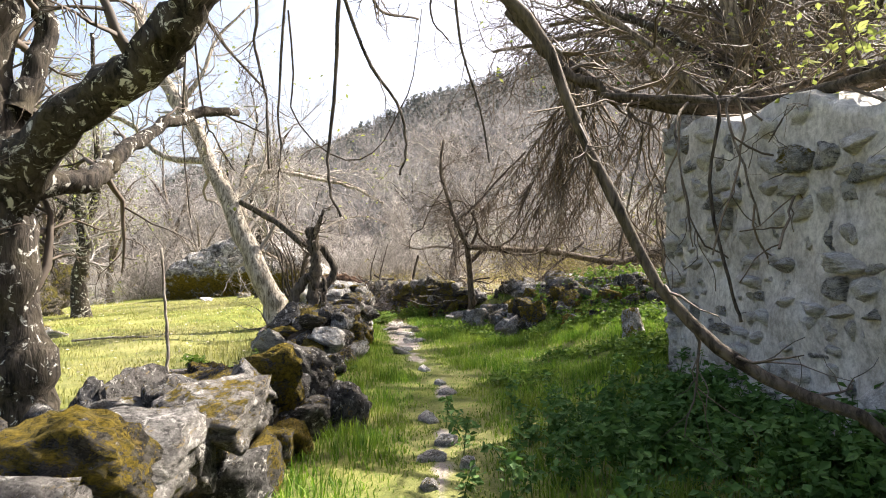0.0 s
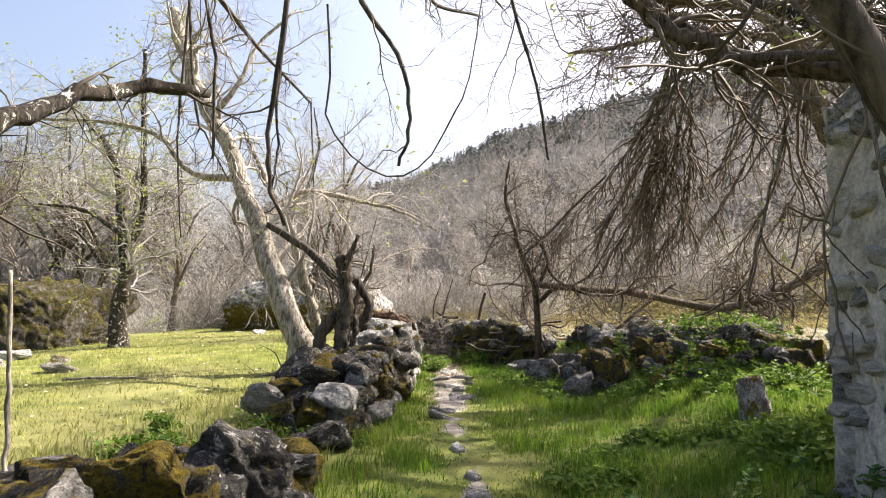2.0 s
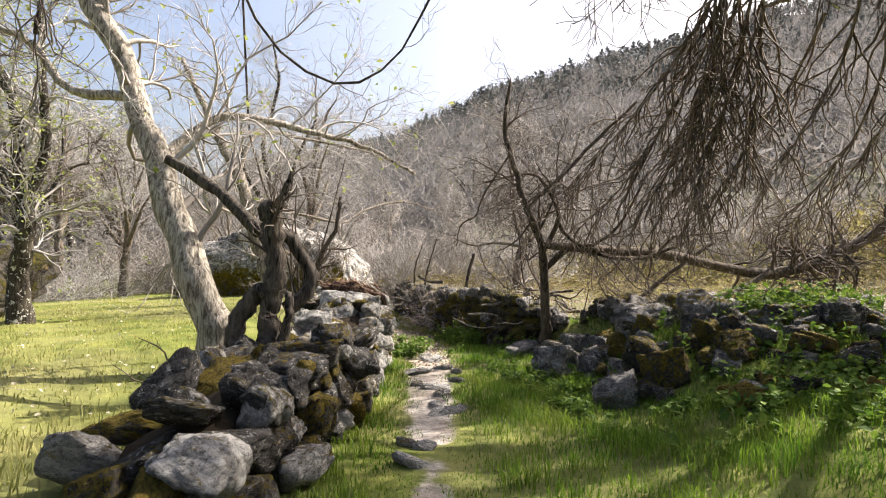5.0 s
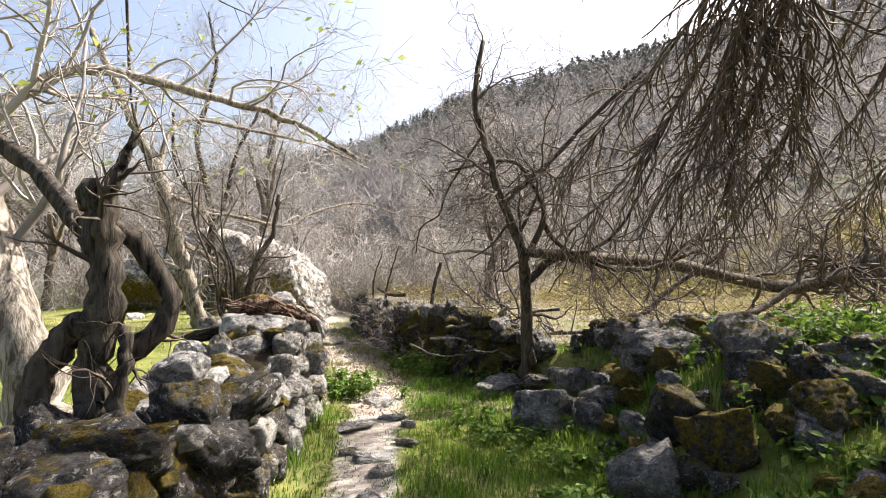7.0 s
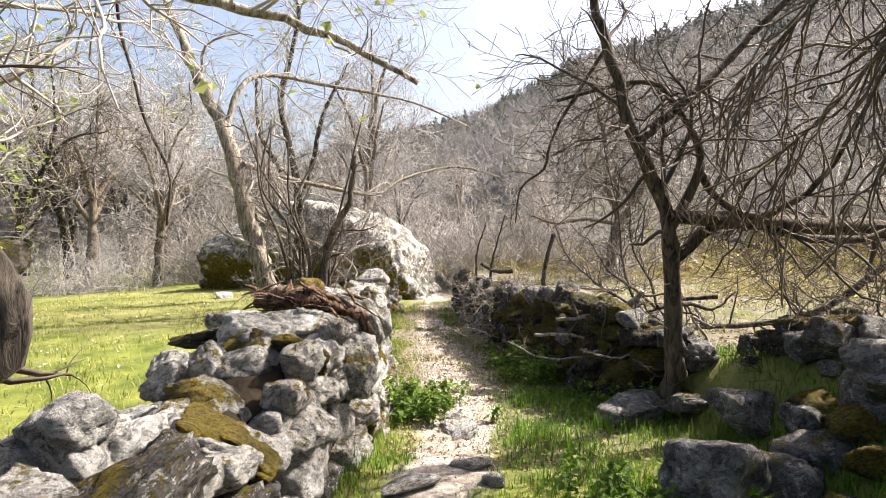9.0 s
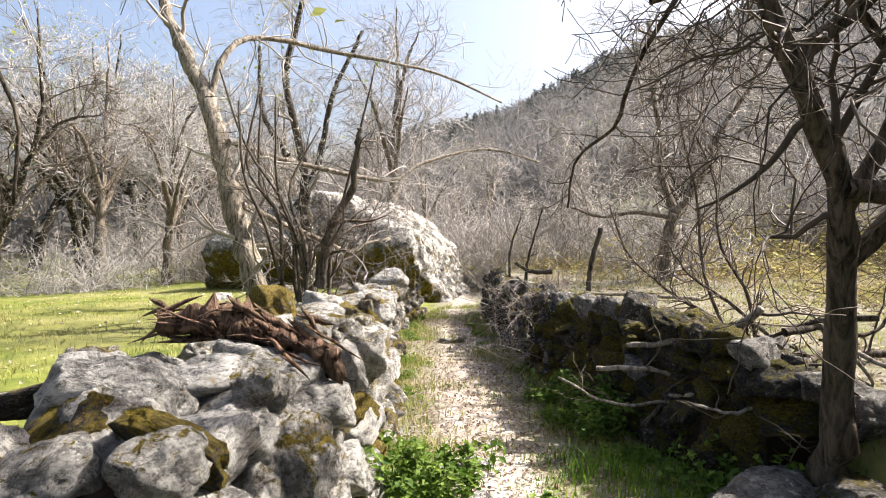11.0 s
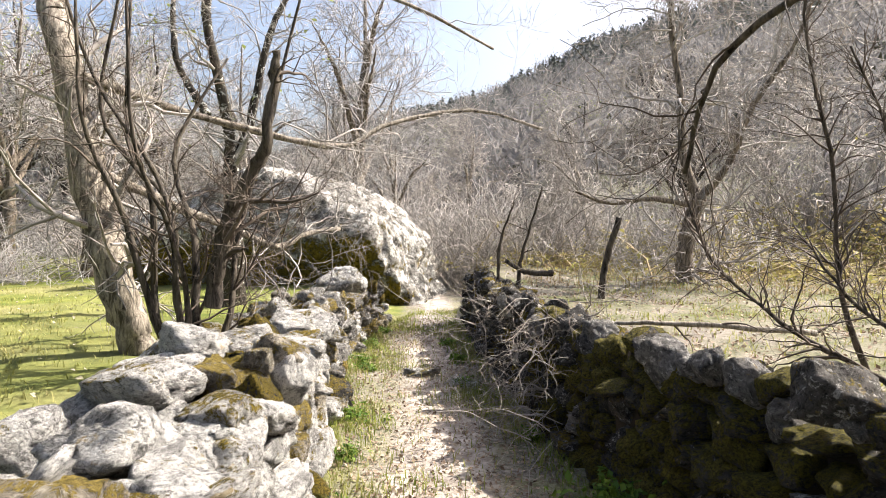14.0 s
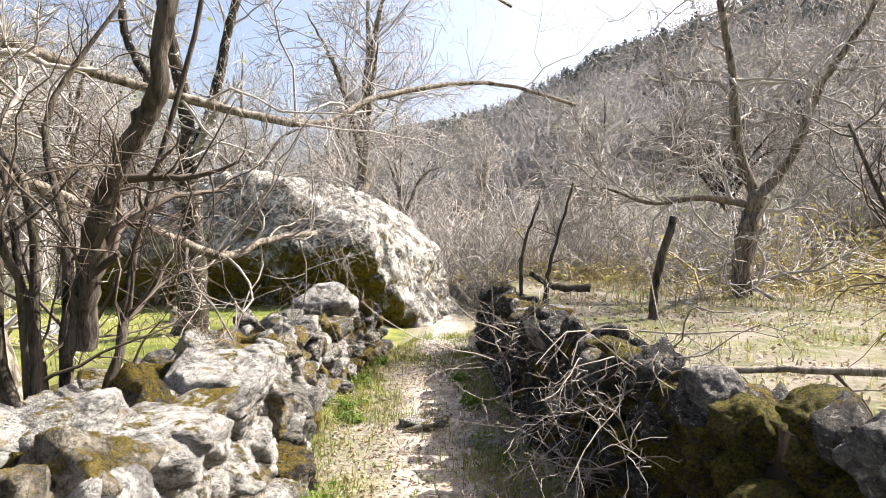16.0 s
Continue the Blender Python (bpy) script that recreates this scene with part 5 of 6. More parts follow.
for x in np.arange(-2.5, 16, 1.5):
    put_thicket(0, x + g.normal(0, 0.5), 29.5 + 0.12 * x + g.normal(0, 0.8), g.uniform(0.8, 1.15))
for x in np.arange(1.5, 15, 1.7):
    put_thicket(0, x + 2.0 + g.normal(0, 0.5), 22.5 + 0.2 * x + g.normal(0, 0.8), g.uniform(0.6, 0.9))
for x in np.arange(1, 22, 1.8):
    put_thicket(0, x + g.normal(0, 0.5), 32.5 + 0.1 * x + g.normal(0, 0.8), g.uniform(1.3, 1.8))
for x in np.arange(-15, 14, 1.9):
    put_thicket(1 + int(g.random() < 0.4), x + g.normal(0, 0.5), 33.5 + g.normal(0, 1.2), g.uniform(0.9, 1.5))
for x in np.arange(-5.4, -1, 1.5):
    put_thicket(1 + int(g.random() < 0.5), x, 30.5 + g.normal(0, 0.6), g.uniform(0.7, 1.1))
for _ in range(16):
    put_thicket(1, g.uniform(-30, -13), g.uniform(22, 40), g.uniform(0.8, 1.3))


# woods on the far slopes
def slope_woods():
    g = np.random.default_rng(120)
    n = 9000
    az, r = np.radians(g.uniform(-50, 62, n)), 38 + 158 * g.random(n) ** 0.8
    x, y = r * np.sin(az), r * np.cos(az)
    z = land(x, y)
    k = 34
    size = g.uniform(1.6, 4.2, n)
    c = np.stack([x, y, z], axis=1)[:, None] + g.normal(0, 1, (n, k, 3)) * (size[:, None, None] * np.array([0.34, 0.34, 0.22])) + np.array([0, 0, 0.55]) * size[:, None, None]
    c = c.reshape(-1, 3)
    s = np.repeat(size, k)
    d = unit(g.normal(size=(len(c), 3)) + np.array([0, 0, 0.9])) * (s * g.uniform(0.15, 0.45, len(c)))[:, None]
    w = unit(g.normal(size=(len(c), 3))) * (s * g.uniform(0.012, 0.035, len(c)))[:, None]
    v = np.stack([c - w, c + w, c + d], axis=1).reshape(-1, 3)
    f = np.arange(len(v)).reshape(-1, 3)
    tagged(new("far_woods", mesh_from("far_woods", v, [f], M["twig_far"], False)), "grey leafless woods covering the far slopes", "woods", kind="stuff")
    n = 1500
    az, r = np.radians(g.uniform(-26, 45, n)), 196 - 75 * g.random(n) ** 2.2
    x, y = r * np.sin(az), r * np.cos(az)
    z = land(x, y)
    k = 46
    size = g.uniform(2.0, 4.4, n)
    h = g.random((n, k))
    rad = (1 - h) * 0.26 + 0.02
    t = g.uniform(0, 6.283, (n, k))
    c = np.stack([x, y, z], axis=1)[:, None] + np.stack([rad * np.cos(t), rad * np.sin(t), h], axis=2) * size[:, None, None]
    c = c.reshape(-1, 3)
    s = np.repeat(size, k)
    d = unit(g.normal(size=(len(c), 3)) + np.array([0, 0, 0.2])) * (s * 0.16)[:, None]
    w = unit(g.normal(size=(len(c), 3))) * (s * 0.09)[:, None]
    v = np.stack([c - w, c + w, c + d], axis=1).reshape(-1, 3)
    tagged(new("far_conifers", mesh_from("far_conifers", v, [np.arange(len(v)).reshape(-1, 3)], M["pine"], False)), "dark conifers along the ridge", "conifers", kind="stuff")

    n = 2600
    az, r = np.radians(g.uniform(-45, 55, n)), 50 + 140 * g.random(n) ** 0.7
    x, y = r * np.sin(az), r * np.cos(az)
    good = bumps(x, y, 0.06, 3.0) + g.normal(0, 0.3, n) > 0.05
    x, y = x[good], y[good]
    n, k = len(x), 46
    size = g.uniform(1.2, 3.4, n)
    c = np.stack([x, y, land(x, y)], axis=1)[:, None] + (g.normal(0, 1, (n, k, 3)) * np.array([0.38, 0.38, 0.24]) + np.array([0, 0, 0.35])) * size[:, None, None]
    c = c.reshape(-1, 3)
    s = np.repeat(size, k)
    d = unit(g.normal(size=(len(c), 3))) * (s * 0.17)[:, None]
    w = unit(g.normal(size=(len(c), 3))) * (s * 0.10)[:, None]
    v = np.stack([c - w, c + w, c + d], axis=1).reshape(-1, 3)
    tagged(new("far_shrubs", mesh_from("far_shrubs", v, [np.arange(len(v)).reshape(-1, 3)], M["scrub"], False)), "dull olive evergreen scrub on the slopes", "shrubs", kind="stuff")


M["scrub"] = leaf_material("far_evergreen_scrub", (0.05, 0.056, 0.036), (0.13, 0.128, 0.08), None, 0.0, 0.9)
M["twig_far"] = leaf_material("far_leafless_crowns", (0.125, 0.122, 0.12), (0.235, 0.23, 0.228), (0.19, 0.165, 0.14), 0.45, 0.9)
slope_woods()


# ---------------------------------------------------------------- grass and small plants
M["fleck"] = leaf_material("bleached_leaves", (0.28, 0.25, 0.17), (0.46, 0.42, 0.32), None, 0.1, 0.8)


def blades(name, label, x, y, high, wide, mat, g, lean=0.45, base=None):
    n = len(x)
    z = land(x, y) - 0.01 if base is None else base
    a = g.uniform(0, 6.283, n)
    d = np.stack([np.cos(a), np.sin(a), np.zeros(n)], axis=1)
    s = np.stack([-np.sin(a), np.cos(a), np.zeros(n)], axis=1)
    p = np.stack([x, y, z], axis=1)
    h = np.asarray(high)[:, None]
    w = wide * g.uniform(0.6, 1.3, n)[:, None]
    k = lean * g.uniform(0.2, 1.4, n)[:, None]
    up = np.array([[0, 0, 1.0]])
    mid = p + d * h * k * 0.3 + up * h * 0.55
    tip = p + d * h * k + up * h * (1.0 - 0.25 * k)
    v = np.stack([p - s * w, p + s * w, mid + s * w * 0.7, mid - s * w * 0.7, tip], axis=1).reshape(-1, 3)
    b = np.arange(n)[:, None] * 5
    quads = b + np.array([[0, 1, 2, 3]])
    tris = b + np.array([[3, 2, 4]])
    return tagged(new(name, mesh_from(name, v, [quads, tris], M[mat], True)), label, "grass", kind="stuff")


def scatter(g, n, x0, x1, y0, y1):
    return g.uniform(x0, x1, n), g.uniform(y0, y1, n)


g = np.random.default_rng(130)
x, y = scatter(g, 250000, -2.0, 4.4, 1.6, 15.2)
tuft = 0.5 + 0.5 * bumps(x, y, 4.2, 0.7) * 0.8 + 0.25 * bumps(x, y, 1.7, 2.0)
gap = np.abs(x - path_x(y) - 0.05 * bumps(x, y, 3, 1.0))
keep = (g.random(len(x)) < np.clip(tuft, 0.32, 1) * 0.8) & (gap > np.interp(y, [0, 6, 9, 15], [0.04, 0.05, 0.12, 0.22]) * g.uniform(0.1, 1.6, len(x))) & (x > left_x(y) - 0.02) & (x < np.interp(y, [0, 5.7, 6, 9, 10.5, 14.4, 15.2], [1.95, 1.95, 3.2, 4.2, 4.4, 4.4, 0.6]))
x, y, t = x[keep], y[keep], tuft[keep]
near_path = np.clip((np.abs(x - path_x(y)) - 0.1) / 0.45, 0.25, 1)
blades("lush_grass", "lush long green grass beside the path", x, y, (0.05 + 0.13 * np.clip(t, 0, 1.2)) * near_path * g.uniform(0.5, 1.3, len(x)), 0.0042, "grass", g, 0.6)
x, y = scatter(g, 110000, -4.4, 0.2, 14.6, 25)
edge = np.minimum(np.abs(x - left_x(y)), np.abs(x - right_x(y)))
keep = (x > left_x(y)) & (x < right_x(y) - 0.02) & (g.random(len(x)) < np.clip(0.95 - edge * 1.6 + 0.9 * bumps(x, y, 2.3), 0.06, 0.9))
x, y = x[keep], y[keep]
blades("verge_grass", "patchy grass along the foot of the walls", x, y, 0.035 + 0.12 * g.random(len(x)) ** 2, 0.004, "verge", g, 0.8)
x, y = scatter(g, 130000, -13, -1.2, 3.5, 25)
keep = (x < left_x(y) - np.interp(y, [0, 6, 6.3, 7.6, 8], [1.1, 1.0, 0.0, 0.0, 0.9])) & (g.random(len(x)) < np.clip(0.62 + 0.4 * bumps(x, y, 1.9) - 0.03 * (y - 4), 0.08, 1))
x, y = x[keep], y[keep]
shade = (x > -3.2) & (y < 9.5)
blades("meadow_grass", "short bright meadow grass", x, y, np.where(shade, 0.16, 0.075) * g.uniform(0.4, 1.3, len(x)), 0.0055, "meadow", g, 0.8)
x, y = scatter(g, 26000, -1.5, 9, 14.8, 29)
keep = (x > right_x(y) + 0.7) & (g.random(len(x)) < np.clip(0.4 + 0.6 * bumps(x, y, 1.5), 0.03, 1))
x, y = x[keep], y[keep]
blades("field_grass", "thin grass on the stony field", x, y, 0.05 + 0.07 * g.random(len(x)), 0.006, "meadow", g, 0.8)
x, y = scatter(g, 3500, -2.6, 9, 24.5, 30)
keep = x > right_x(y) + 1.2
blades("dry_grass", "tall dry straw-coloured grass", x[keep], y[keep], 0.08 + 0.24 * g.random(keep.sum()) ** 2, 0.006, "straw", g, 0.9)


def leafy_clump(label, at, radius, high, leaves, size, mat, seed, name="nettle_clump", stems=40, category="plant"):
    g = np.random.default_rng(seed)
    x0, y0 = at
    top = thing(name, label, category, at=(x0, y0, float(land(x0, y0))))
    bx, by = x0 + g.normal(0, radius * 0.5, stems), y0 + g.normal(0, radius * 0.5, stems)
    bz = land(bx, by) - 0.02
    h = high * g.uniform(0.45, 1.15, stems)
    base = np.stack([bx, by, bz], axis=1)
    lean = g.normal(0, 0.22, (stems, 2)) * h[:, None]
    n = 5
    P = np.stack([base + np.concatenate([lean * s ** 1.4, (h * s)[:, None]], axis=1) for s in np.linspace(0, 1, n)], axis=1)
    R = np.broadcast_to(np.linspace(0.005, 0.002, n)[None], (stems, n)).copy()
    tagged(part("stalk", tube_mesh("stalk", [(P, R, 3)], M[mat]), top), kind="stuff")
    who = g.integers(0, stems, leaves)
    t = 0.25 + 0.75 * g.random(leaves)
    i = np.minimum((t * (n - 1)).astype(int), n - 2)
    f = (t * (n - 1) - i)[:, None]
    c = P[who, i] * (1 - f) + P[who, i + 1] * f + g.normal(0, 1, (leaves, 3)) * np.array([size * 0.9, size * 0.9, size * 0.4])
    tagged(part("foliage", leaves_mesh("foliage", c, size, M[mat], g, 0.45), top), kind="stuff")


for i, (at, r, h, nl, lab) in enumerate((((-1.42, 14.1), 0.42, 0.30, 700, "bright green nettles against the wall"), ((-0.55, 15.9), 0.38, 0.42, 600, "nettles at the foot of the shaded wall"), ((-0.45, 16.2), 0.30, 0.36, 450, "nettles at the foot of the shaded wall"),
                                         ((-1.0, 16.9), 0.3, 0.3, 350, "nettles at the foot of the shaded wall"), ((0.35, 12.5), 0.5, 0.2, 600, "low green weeds among the grass"), ((0.75, 11.6), 0.4, 0.2, 400, "low green weeds among the grass"), ((0.3, 14.6), 0.35, 0.3, 400, "low green weeds by the rubble"))):
    leafy_clump(lab, at, r, h, nl * 2, 0.036, "nettle", 200 + i)
leafy_clump("dark bramble leaves in the ruin's shadow", (1.45, 4.1), 1.05, 0.32, 9000, 0.036, "bramble", 220, "bramble_patch", 260)
leafy_clump("dark bramble leaves at the ruin's foot", (1.75, 2.6), 0.8, 0.36, 6000, 0.036, "bramble", 221, "bramble_patch", 180)
leafy_clump("dark weeds beside the ruin's corner", (2.4, 6.6), 0.7, 0.25, 1800, 0.045, "nettle", 222, "weed_patch", 120)
leafy_clump("low weeds growing over the rubble", (2.9, 10.0), 1.3, 0.22, 3000, 0.05, "nettle", 223, "weed_patch", 200)
leafy_clump("low weeds growing over the rubble", (3.4, 12.4), 1.2, 0.40, 2400, 0.05, "nettle", 224, "weed_patch", 160)

x, y = scatter(g, 1500, -13, -2.2, 4, 23)
keep = x < left_x(y) - 1.1
x, y = x[keep], y[keep]
c = np.stack([x, y, land(x, y) + 0.05], axis=1)
tagged(new("meadow_flecks", leaves_mesh("meadow_flecks", c, 0.036, M["fleck"], g, 0.3, 1.2)), "bleached dead leaves and chips in the meadow", "leaf litter", kind="stuff")

# dead leaves on the path
x, y = scatter(g, 34000, -4.3, 0.2, 13.0, 24)
keep = (x > left_x(y) + 0.1) & (x < right_x(y)) & (g.random(len(x)) < 0.75)
x, y = x[keep], y[keep]
c = np.stack([x, y, land(x, y) + 0.012], axis=1)
tagged(new("leaf_litter", leaves_mesh("leaf_litter", c, 0.02, M["litter"], g, 0.4, 1.7)), "brown and grey dead leaves strewn on the path", "leaf litter", kind="stuff")


x, y = scatter(g, 30000, -2.5, 8, 15, 27)
keep = (x > right_x(y) + 0.8) & (g.random(len(x)) < 0.45 + 0.5 * bumps(x, y, 1.3, 2.0))
x, y = x[keep], y[keep]
c = np.stack([x, y, land(x, y) + 0.015], axis=1)
tagged(new("field_litter", leaves_mesh("field_litter", c, 0.028, M["litter"], g, 0.3, 1.7)), "dead leaves and chips strewn over the field", "leaf litter", kind="stuff")
wall_ivy = thing("ivy_tuft", "yellow-green leafy shoots on the ruin's top", "plant", at=(2.2, 3.0, 2.2))
c = np.stack([g.uniform(1.95, 2.5, 420), g.normal(2.9, 0.45, 420), 2.35 + np.abs(g.normal(0, 0.22, 420))], axis=1)
tagged(part("foliage", leaves_mesh("foliage", c, 0.035, M["bud"], g), wall_ivy), kind="stuff")


# ---------------------------------------------------------------- dead wood, posts, sticks
def stick(label, pts, r0, r1, mat, seed, name="stick", twigs=0, category="branch"):
    g = np.random.default_rng(seed)
    top = thing(name, label, category, at=pts[0])
    me, P, R = limb_mesh("limb", pts, r0, r1, M[mat], g, 9, 18, 0.14)
    part("limb", me, top)
    if twigs:
        A = grow(P[None], R[None], twigs, 0.55, g, angle=(25, 70), n=7, ratio=0.5, wiggle=0.25)
        B = grow(A[0], A[1], twigs * 3, 0.22, g, n=4, wiggle=0.3)
        tagged(part("crown", tube_mesh("crown", [(*A, 4), (*B, 3)], M["twig_dark"]), top), kind="stuff")


stick("thin bleached pole standing in the mossy wall", [(-1.94, 4.5, 0.45), (-1.95, 4.5, 0.9), (-1.99, 4.5, 1.53)], 0.014, 0.009, "driftwood", 301, "pole", category="pole")
stick("weathered fence post behind the wall", [(-1.1, 22.7, 0.3), (-1.05, 22.7, 1.0), (-0.88, 22.7, 1.7)], 0.055, 0.045, "dead_wood", 302, "fence_post", category="post")
stick("dead sapling rising from the wall's end", [(-2.6, 23, 0.6), (-2.59, 23, 1.29), (-2.39, 23, 1.9)], 0.03, 0.012, "dead_wood", 303, "dead_sapling", 5)
stick("dead sapling rising from the wall's end", [(-2.35, 23.4, 0.6), (-2.3, 23.4, 1.1), (-2.02, 23.4, 2.15)], 0.04, 0.014, "dead_wood", 304, "dead_sapling", 6)
stick("fallen dead branch lying on the wall top", [(-1.78, 23, 0.86), (-2.19, 23, 0.86), (-2.5, 23, 1.02)], 0.05, 0.03, "dead_wood", 305, "fallen_branch")
stick("long bleached stick lying on the wall top", [(-1.2, 18.2, 0.86), (-0.56, 18.3, 0.88), (0.4, 18.5, 0.84)], 0.014, 0.02, "driftwood", 306, "fallen_branch", 4)
stick("bleached broken branch fallen over the wall", [(-0.38, 15.6, 0.74), (-0.05, 15.5, 0.80), (0.24, 15.4, 0.88), (0.45, 15.3, 1.08)], 0.018, 0.03, "driftwood", 307, "fallen_branch", 8)
stick("bleached broken branch fallen over the wall", [(-0.1, 15.3, 0.47), (0.1, 15.2, 0.52), (0.3, 15.05, 0.66), (0.55, 14.95, 0.8)], 0.014, 0.026, "driftwood", 308, "fallen_branch", 8)
stick("bare leaning sapling behind the shaded wall", [(0.5, 17.4, 0.6), (0.44, 17.5, 0.75), (0.05, 17.8, 0.95), (-0.39, 18, 1.36), (-0.6, 18.1, 1.9)], 0.022, 0.008, "bark_shade", 309, "bare_sapling", 44)
stick("bare upright sapling behind the shaded wall", [(0.6, 18, 0.55), (0.38, 18, 1.18), (0.30, 18, 1.96), (0.1, 18, 2.9), (0.2, 18, 3.6)], 0.02, 0.008, "bark_shade", 310, "bare_sapling", 60)
stick("bare twiggy sapling behind the shaded wall", [(0.75, 17.2, 0.6), (0.7, 17.3, 1.0), (0.45, 17.4, 1.5), (0.42, 17.5, 2.1), (0.2, 17.5, 2.6)], 0.02, 0.006, "bark_shade", 315, "bare_sapling", 50)
stick("bare twiggy sapling behind the shaded wall", [(0.9, 16.8, 0.6), (0.5, 16.9, 0.95), (0.15, 17.1, 1.2), (-0.1, 17.3, 1.6)], 0.02, 0.006, "bark_shade", 316, "bare_sapling", 40)
stick("crooked dead branch lying in the meadow", [(-2.6, 9.1, 0.3), (-2.75, 9.6, 0.42), (-2.6, 9.9, 0.5), (-2.3, 10.0, 0.45)], 0.03, 0.02, "dead_wood", 311, "fallen_branch", 4)
stick("bleached stick lying in the meadow grass", [(-5.6, 9.6, 0.3), (-4.9, 9.8, 0.33), (-4.1, 9.9, 0.3)], 0.018, 0.012, "driftwood", 312, "fallen_branch")
def rotten_log():
    g = np.random.default_rng(313)
    top = thing("rotten_log", "splintered rotten brown log lying on the wall", "log", at=(-2.1, 13.3, 1.05))
    line = [(-2.5, 13.3, 1.10), (-2.2, 13.3, 1.11), (-1.96, 13.32, 1.08), (-1.8, 13.36, 1.01), (-1.62, 13.4, 0.93)]
    me, P, R = limb_mesh("heartwood", line, 0.085, 0.055, M["rotten"], g, 10, 26, 0.55)
    part("heartwood", me, top)
    n = 90
    i = g.integers(0, 22, n)
    base = P[i] + g.normal(0, 0.045, (n, 3))
    d = unit(unit(P[i + 3] - P[i]) + g.normal(0, 0.22, (n, 3)))
    L = g.uniform(0.1, 0.38, n)
    Q = np.stack([base + d * (L * s)[:, None] + g.normal(0, 0.006, (n, 3)) for s in np.linspace(-0.5, 0.5, 5)], axis=1)
    W = np.array([0.2, 0.8, 1.0, 0.7, 0.1])[None] * g.uniform(0.006, 0.022, n)[:, None]
    tagged(part("splinter", tube_mesh("splinter", [(Q, W, 3)], M["rotten"]), top, "long split fibres of rotten wood"), kind="stuff")


rotten_log()
stick("black hollow slab of bark leaning on the dead trunk", [(-2.28, 10.2, 0.4), (-2.4, 10.25, 0.75), (-2.38, 10.3, 0.95), (-2.28, 10.33, 1.12), (-2.15, 10.3, 1.22)], 0.08, 0.09, "dead_wood", 314, "bark_slab", category="bark")

gd = np.random.default_rng(320)


def dead_bush(label, root, spread, count, seed, out):
    """Brittle bleached stems springing from a wall's foot and sprawling over the path."""
    g = np.random.default_rng(seed)
    top = thing("dead_bush", label, "shrub", at=root)
    P = np.empty((count, 8, 3))
    P[:, 0] = np.array(root) + g.normal(0, 1, (count, 3)) * np.array(spread)
    P[:, 0, 2] = np.maximum(P[:, 0, 2], root[2] - 0.02)
    d = unit(np.stack([g.normal(out[0], 0.45, count), g.normal(out[1], 0.5, count), g.normal(out[2], 0.35, count)], axis=1))
    L = g.uniform(0.06, 0.19, count)[:, None]
    for s in range(1, 8):
        d = unit(d + g.normal(0, 0.22, (count, 3)) - np.array([0, 0, 0.10]))
        P[:, s] = P[:, s - 1] + d * L
        P[:, s, 2] = np.maximum(P[:, s, 2], land(P[:, s, 0], P[:, s, 1]) + 0.02)
    R = np.linspace(0.005, 0.002, 8)[None] * g.uniform(0.5, 1.2, count)[:, None]
    B = grow(P, R, count * 5, 0.28, g, n=5, wiggle=0.3, rmin=0.002)
    C = grow(B[0], B[1], count * 8, 0.12, g, n=3, wiggle=0.3, rmin=0.0016)
    tagged(part("crown", tube_mesh("crown", [(P, R, 4), (*B, 3), (*C, 3)], M["twig_bleached"]), top), kind="stuff")


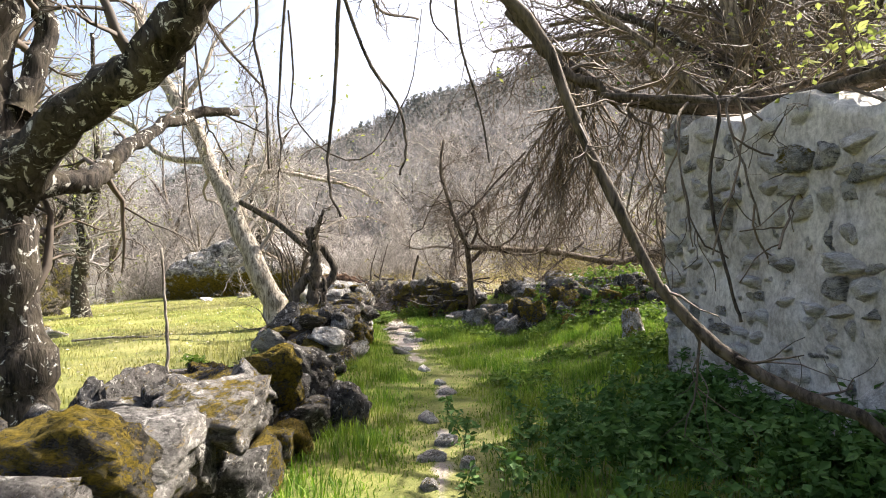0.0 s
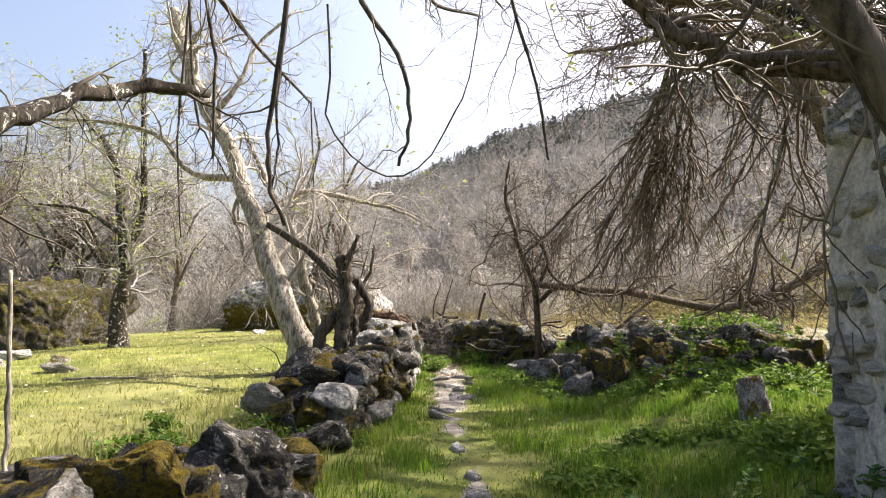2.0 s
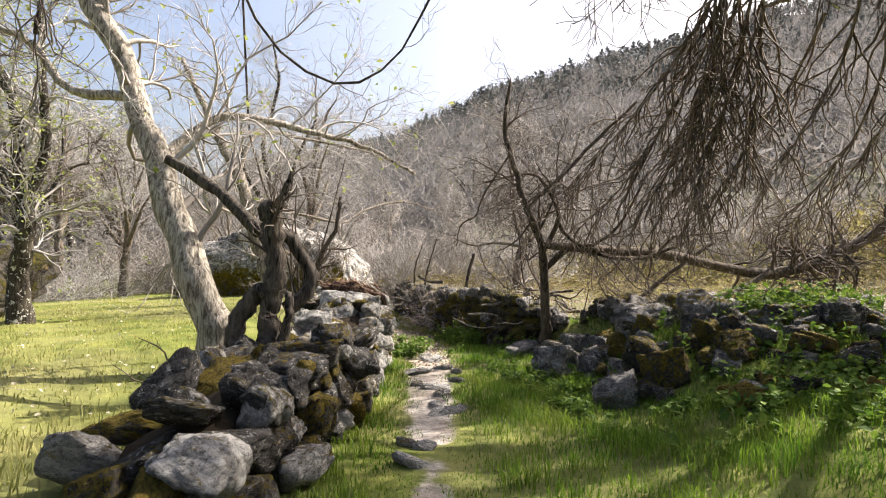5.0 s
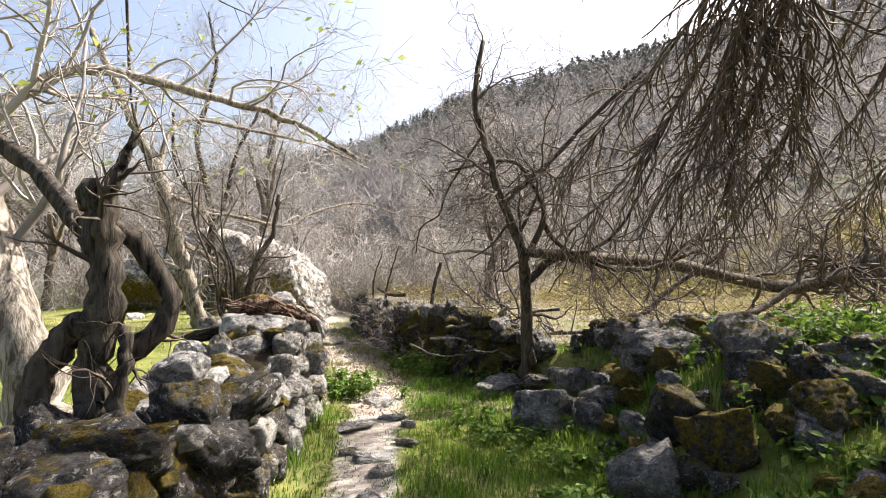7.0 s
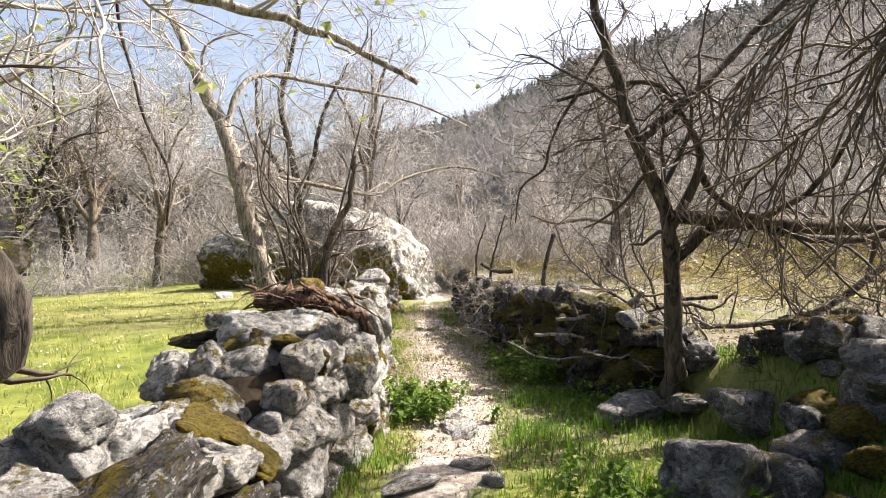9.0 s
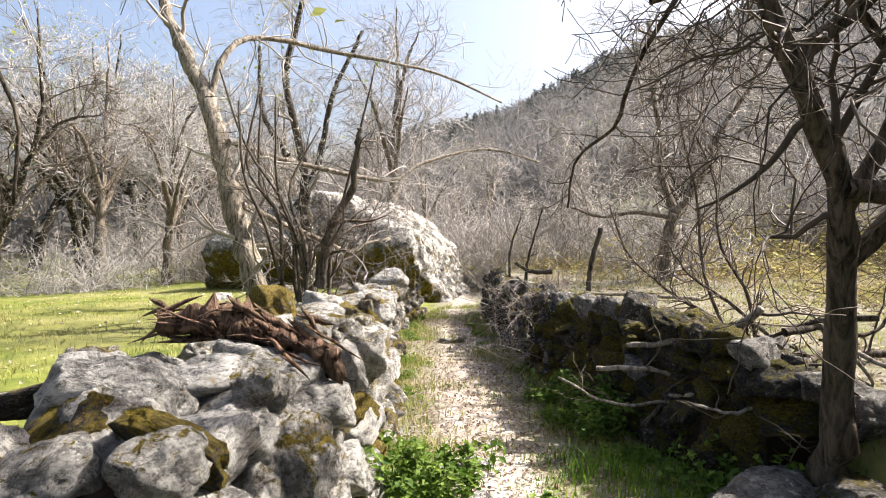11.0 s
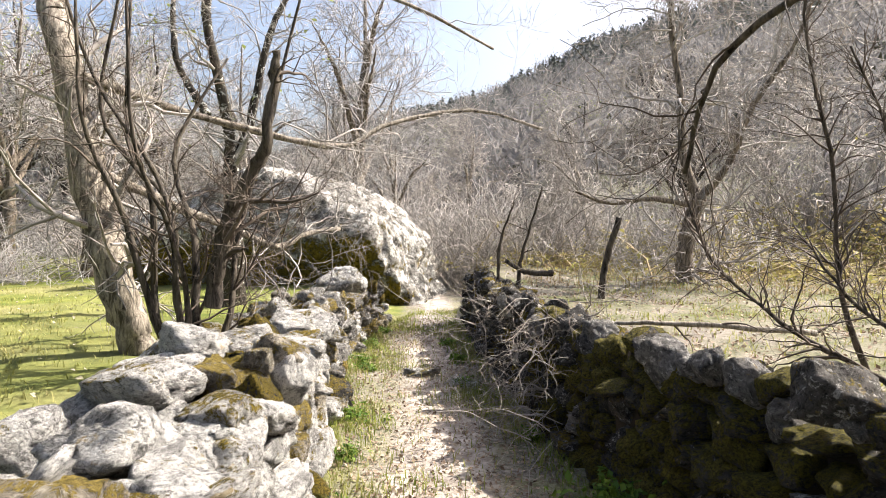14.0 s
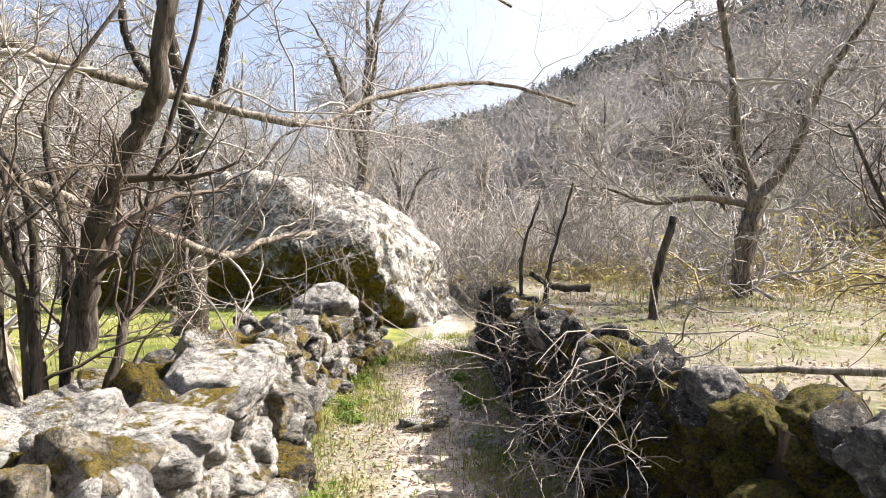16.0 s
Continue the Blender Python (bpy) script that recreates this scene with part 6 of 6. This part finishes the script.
M["twig_bleached"] = twig_material("bleached_dead_twigs", (0.22, 0.185, 0.15), (0.50, 0.45, 0.39))
dead_bush("brittle bleached dead bush sprawling from the wall foot", (-1.45, 18.6, 0.15), (0.12, 0.45, 0.08), 30, 320, (-0.55, -0.35, 0.35))
dead_bush("dead brown twigs hanging over the mossy wall", (-1.3, 18.9, 0.75), (0.15, 0.4, 0.08), 26, 321, (-0.35, -0.4, 0.1))
dead_bush("dead brown twigs tangled at the dark wall's end", (-2.3, 20.6, 0.35), (0.12, 0.4, 0.2), 22, 322, (-0.45, -0.35, 0.4))
for k in range(16):
    x, y = gd.uniform(-0.25, 1.3), gd.uniform(14.5, 15.9)
    z = max(float(land(x, y)), float(path_z(y))) + gd.uniform(0.15, 0.55)
    a, e, L = gd.uniform(0, 6.28), gd.normal(0.0, 0.25), gd.uniform(0.5, 1.1)
    d = np.array([math.cos(a), math.sin(a) * 0.6, e])
    p = np.array([x, y, z])
    pts = [tuple(p - d * L / 2), tuple(p - d * L * 0.15 + gd.normal(0, 0.06, 3)), tuple(p + d * L * 0.2 + gd.normal(0, 0.06, 3)), tuple(p + d * L / 2 + gd.normal(0, 0.06, 3))]
    stick("bleached dead branch in a heap of brushwood" if k % 2 else "dark dead branch in a heap of brushwood", pts, gd.uniform(0.012, 0.03), 0.008, "driftwood" if k % 2 else "dead_wood", 400 + k, "brushwood", 4)
for k in range(14):
    x, y = gd.uniform(0.35, 2.2), gd.uniform(6.2, 10.8)
    leafy_clump("small broad-leaved weeds in the grass", (x, y), gd.uniform(0.12, 0.3), 0.12, 160, 0.045, "nettle", 430 + k, "weed_patch", 20)
for k in range(16):
    y = gd.uniform(15.2, 22.5)
    x = float(right_x(y)) - gd.uniform(0.1, 0.45) if k % 2 else float(left_x(y)) + gd.uniform(0.1, 0.3)
    leafy_clump("small green weeds beside the earth path", (x, y), gd.uniform(0.08, 0.2), 0.11, 110, 0.03, "nettle", 480 + k, "weed_patch", 16)
for k in range(8):
    x, y = gd.uniform(-3.0, -1.3), gd.uniform(6.2, 7.6)
    leafy_clump("small broad-leaved weeds among fallen stones", (x, y), gd.uniform(0.15, 0.3), 0.14, 160, 0.045, "nettle", 450 + k, "weed_patch", 20)

set_stone(-2.55, 14.42, 0.76, 0.5, 0.4, "stone_pale", "pale block bedded in the wall top", rng, 0.8, "wall blocks")
stone_on_wall = put_stone(None, -2.58, 14.4, 1.05, 0.29, 0.27, 0.30, "stone_ochre", rng, 8, "loose_stone")
tagged(stone_on_wall, "rounded ochre-mossed stone on the wall top", "stone")
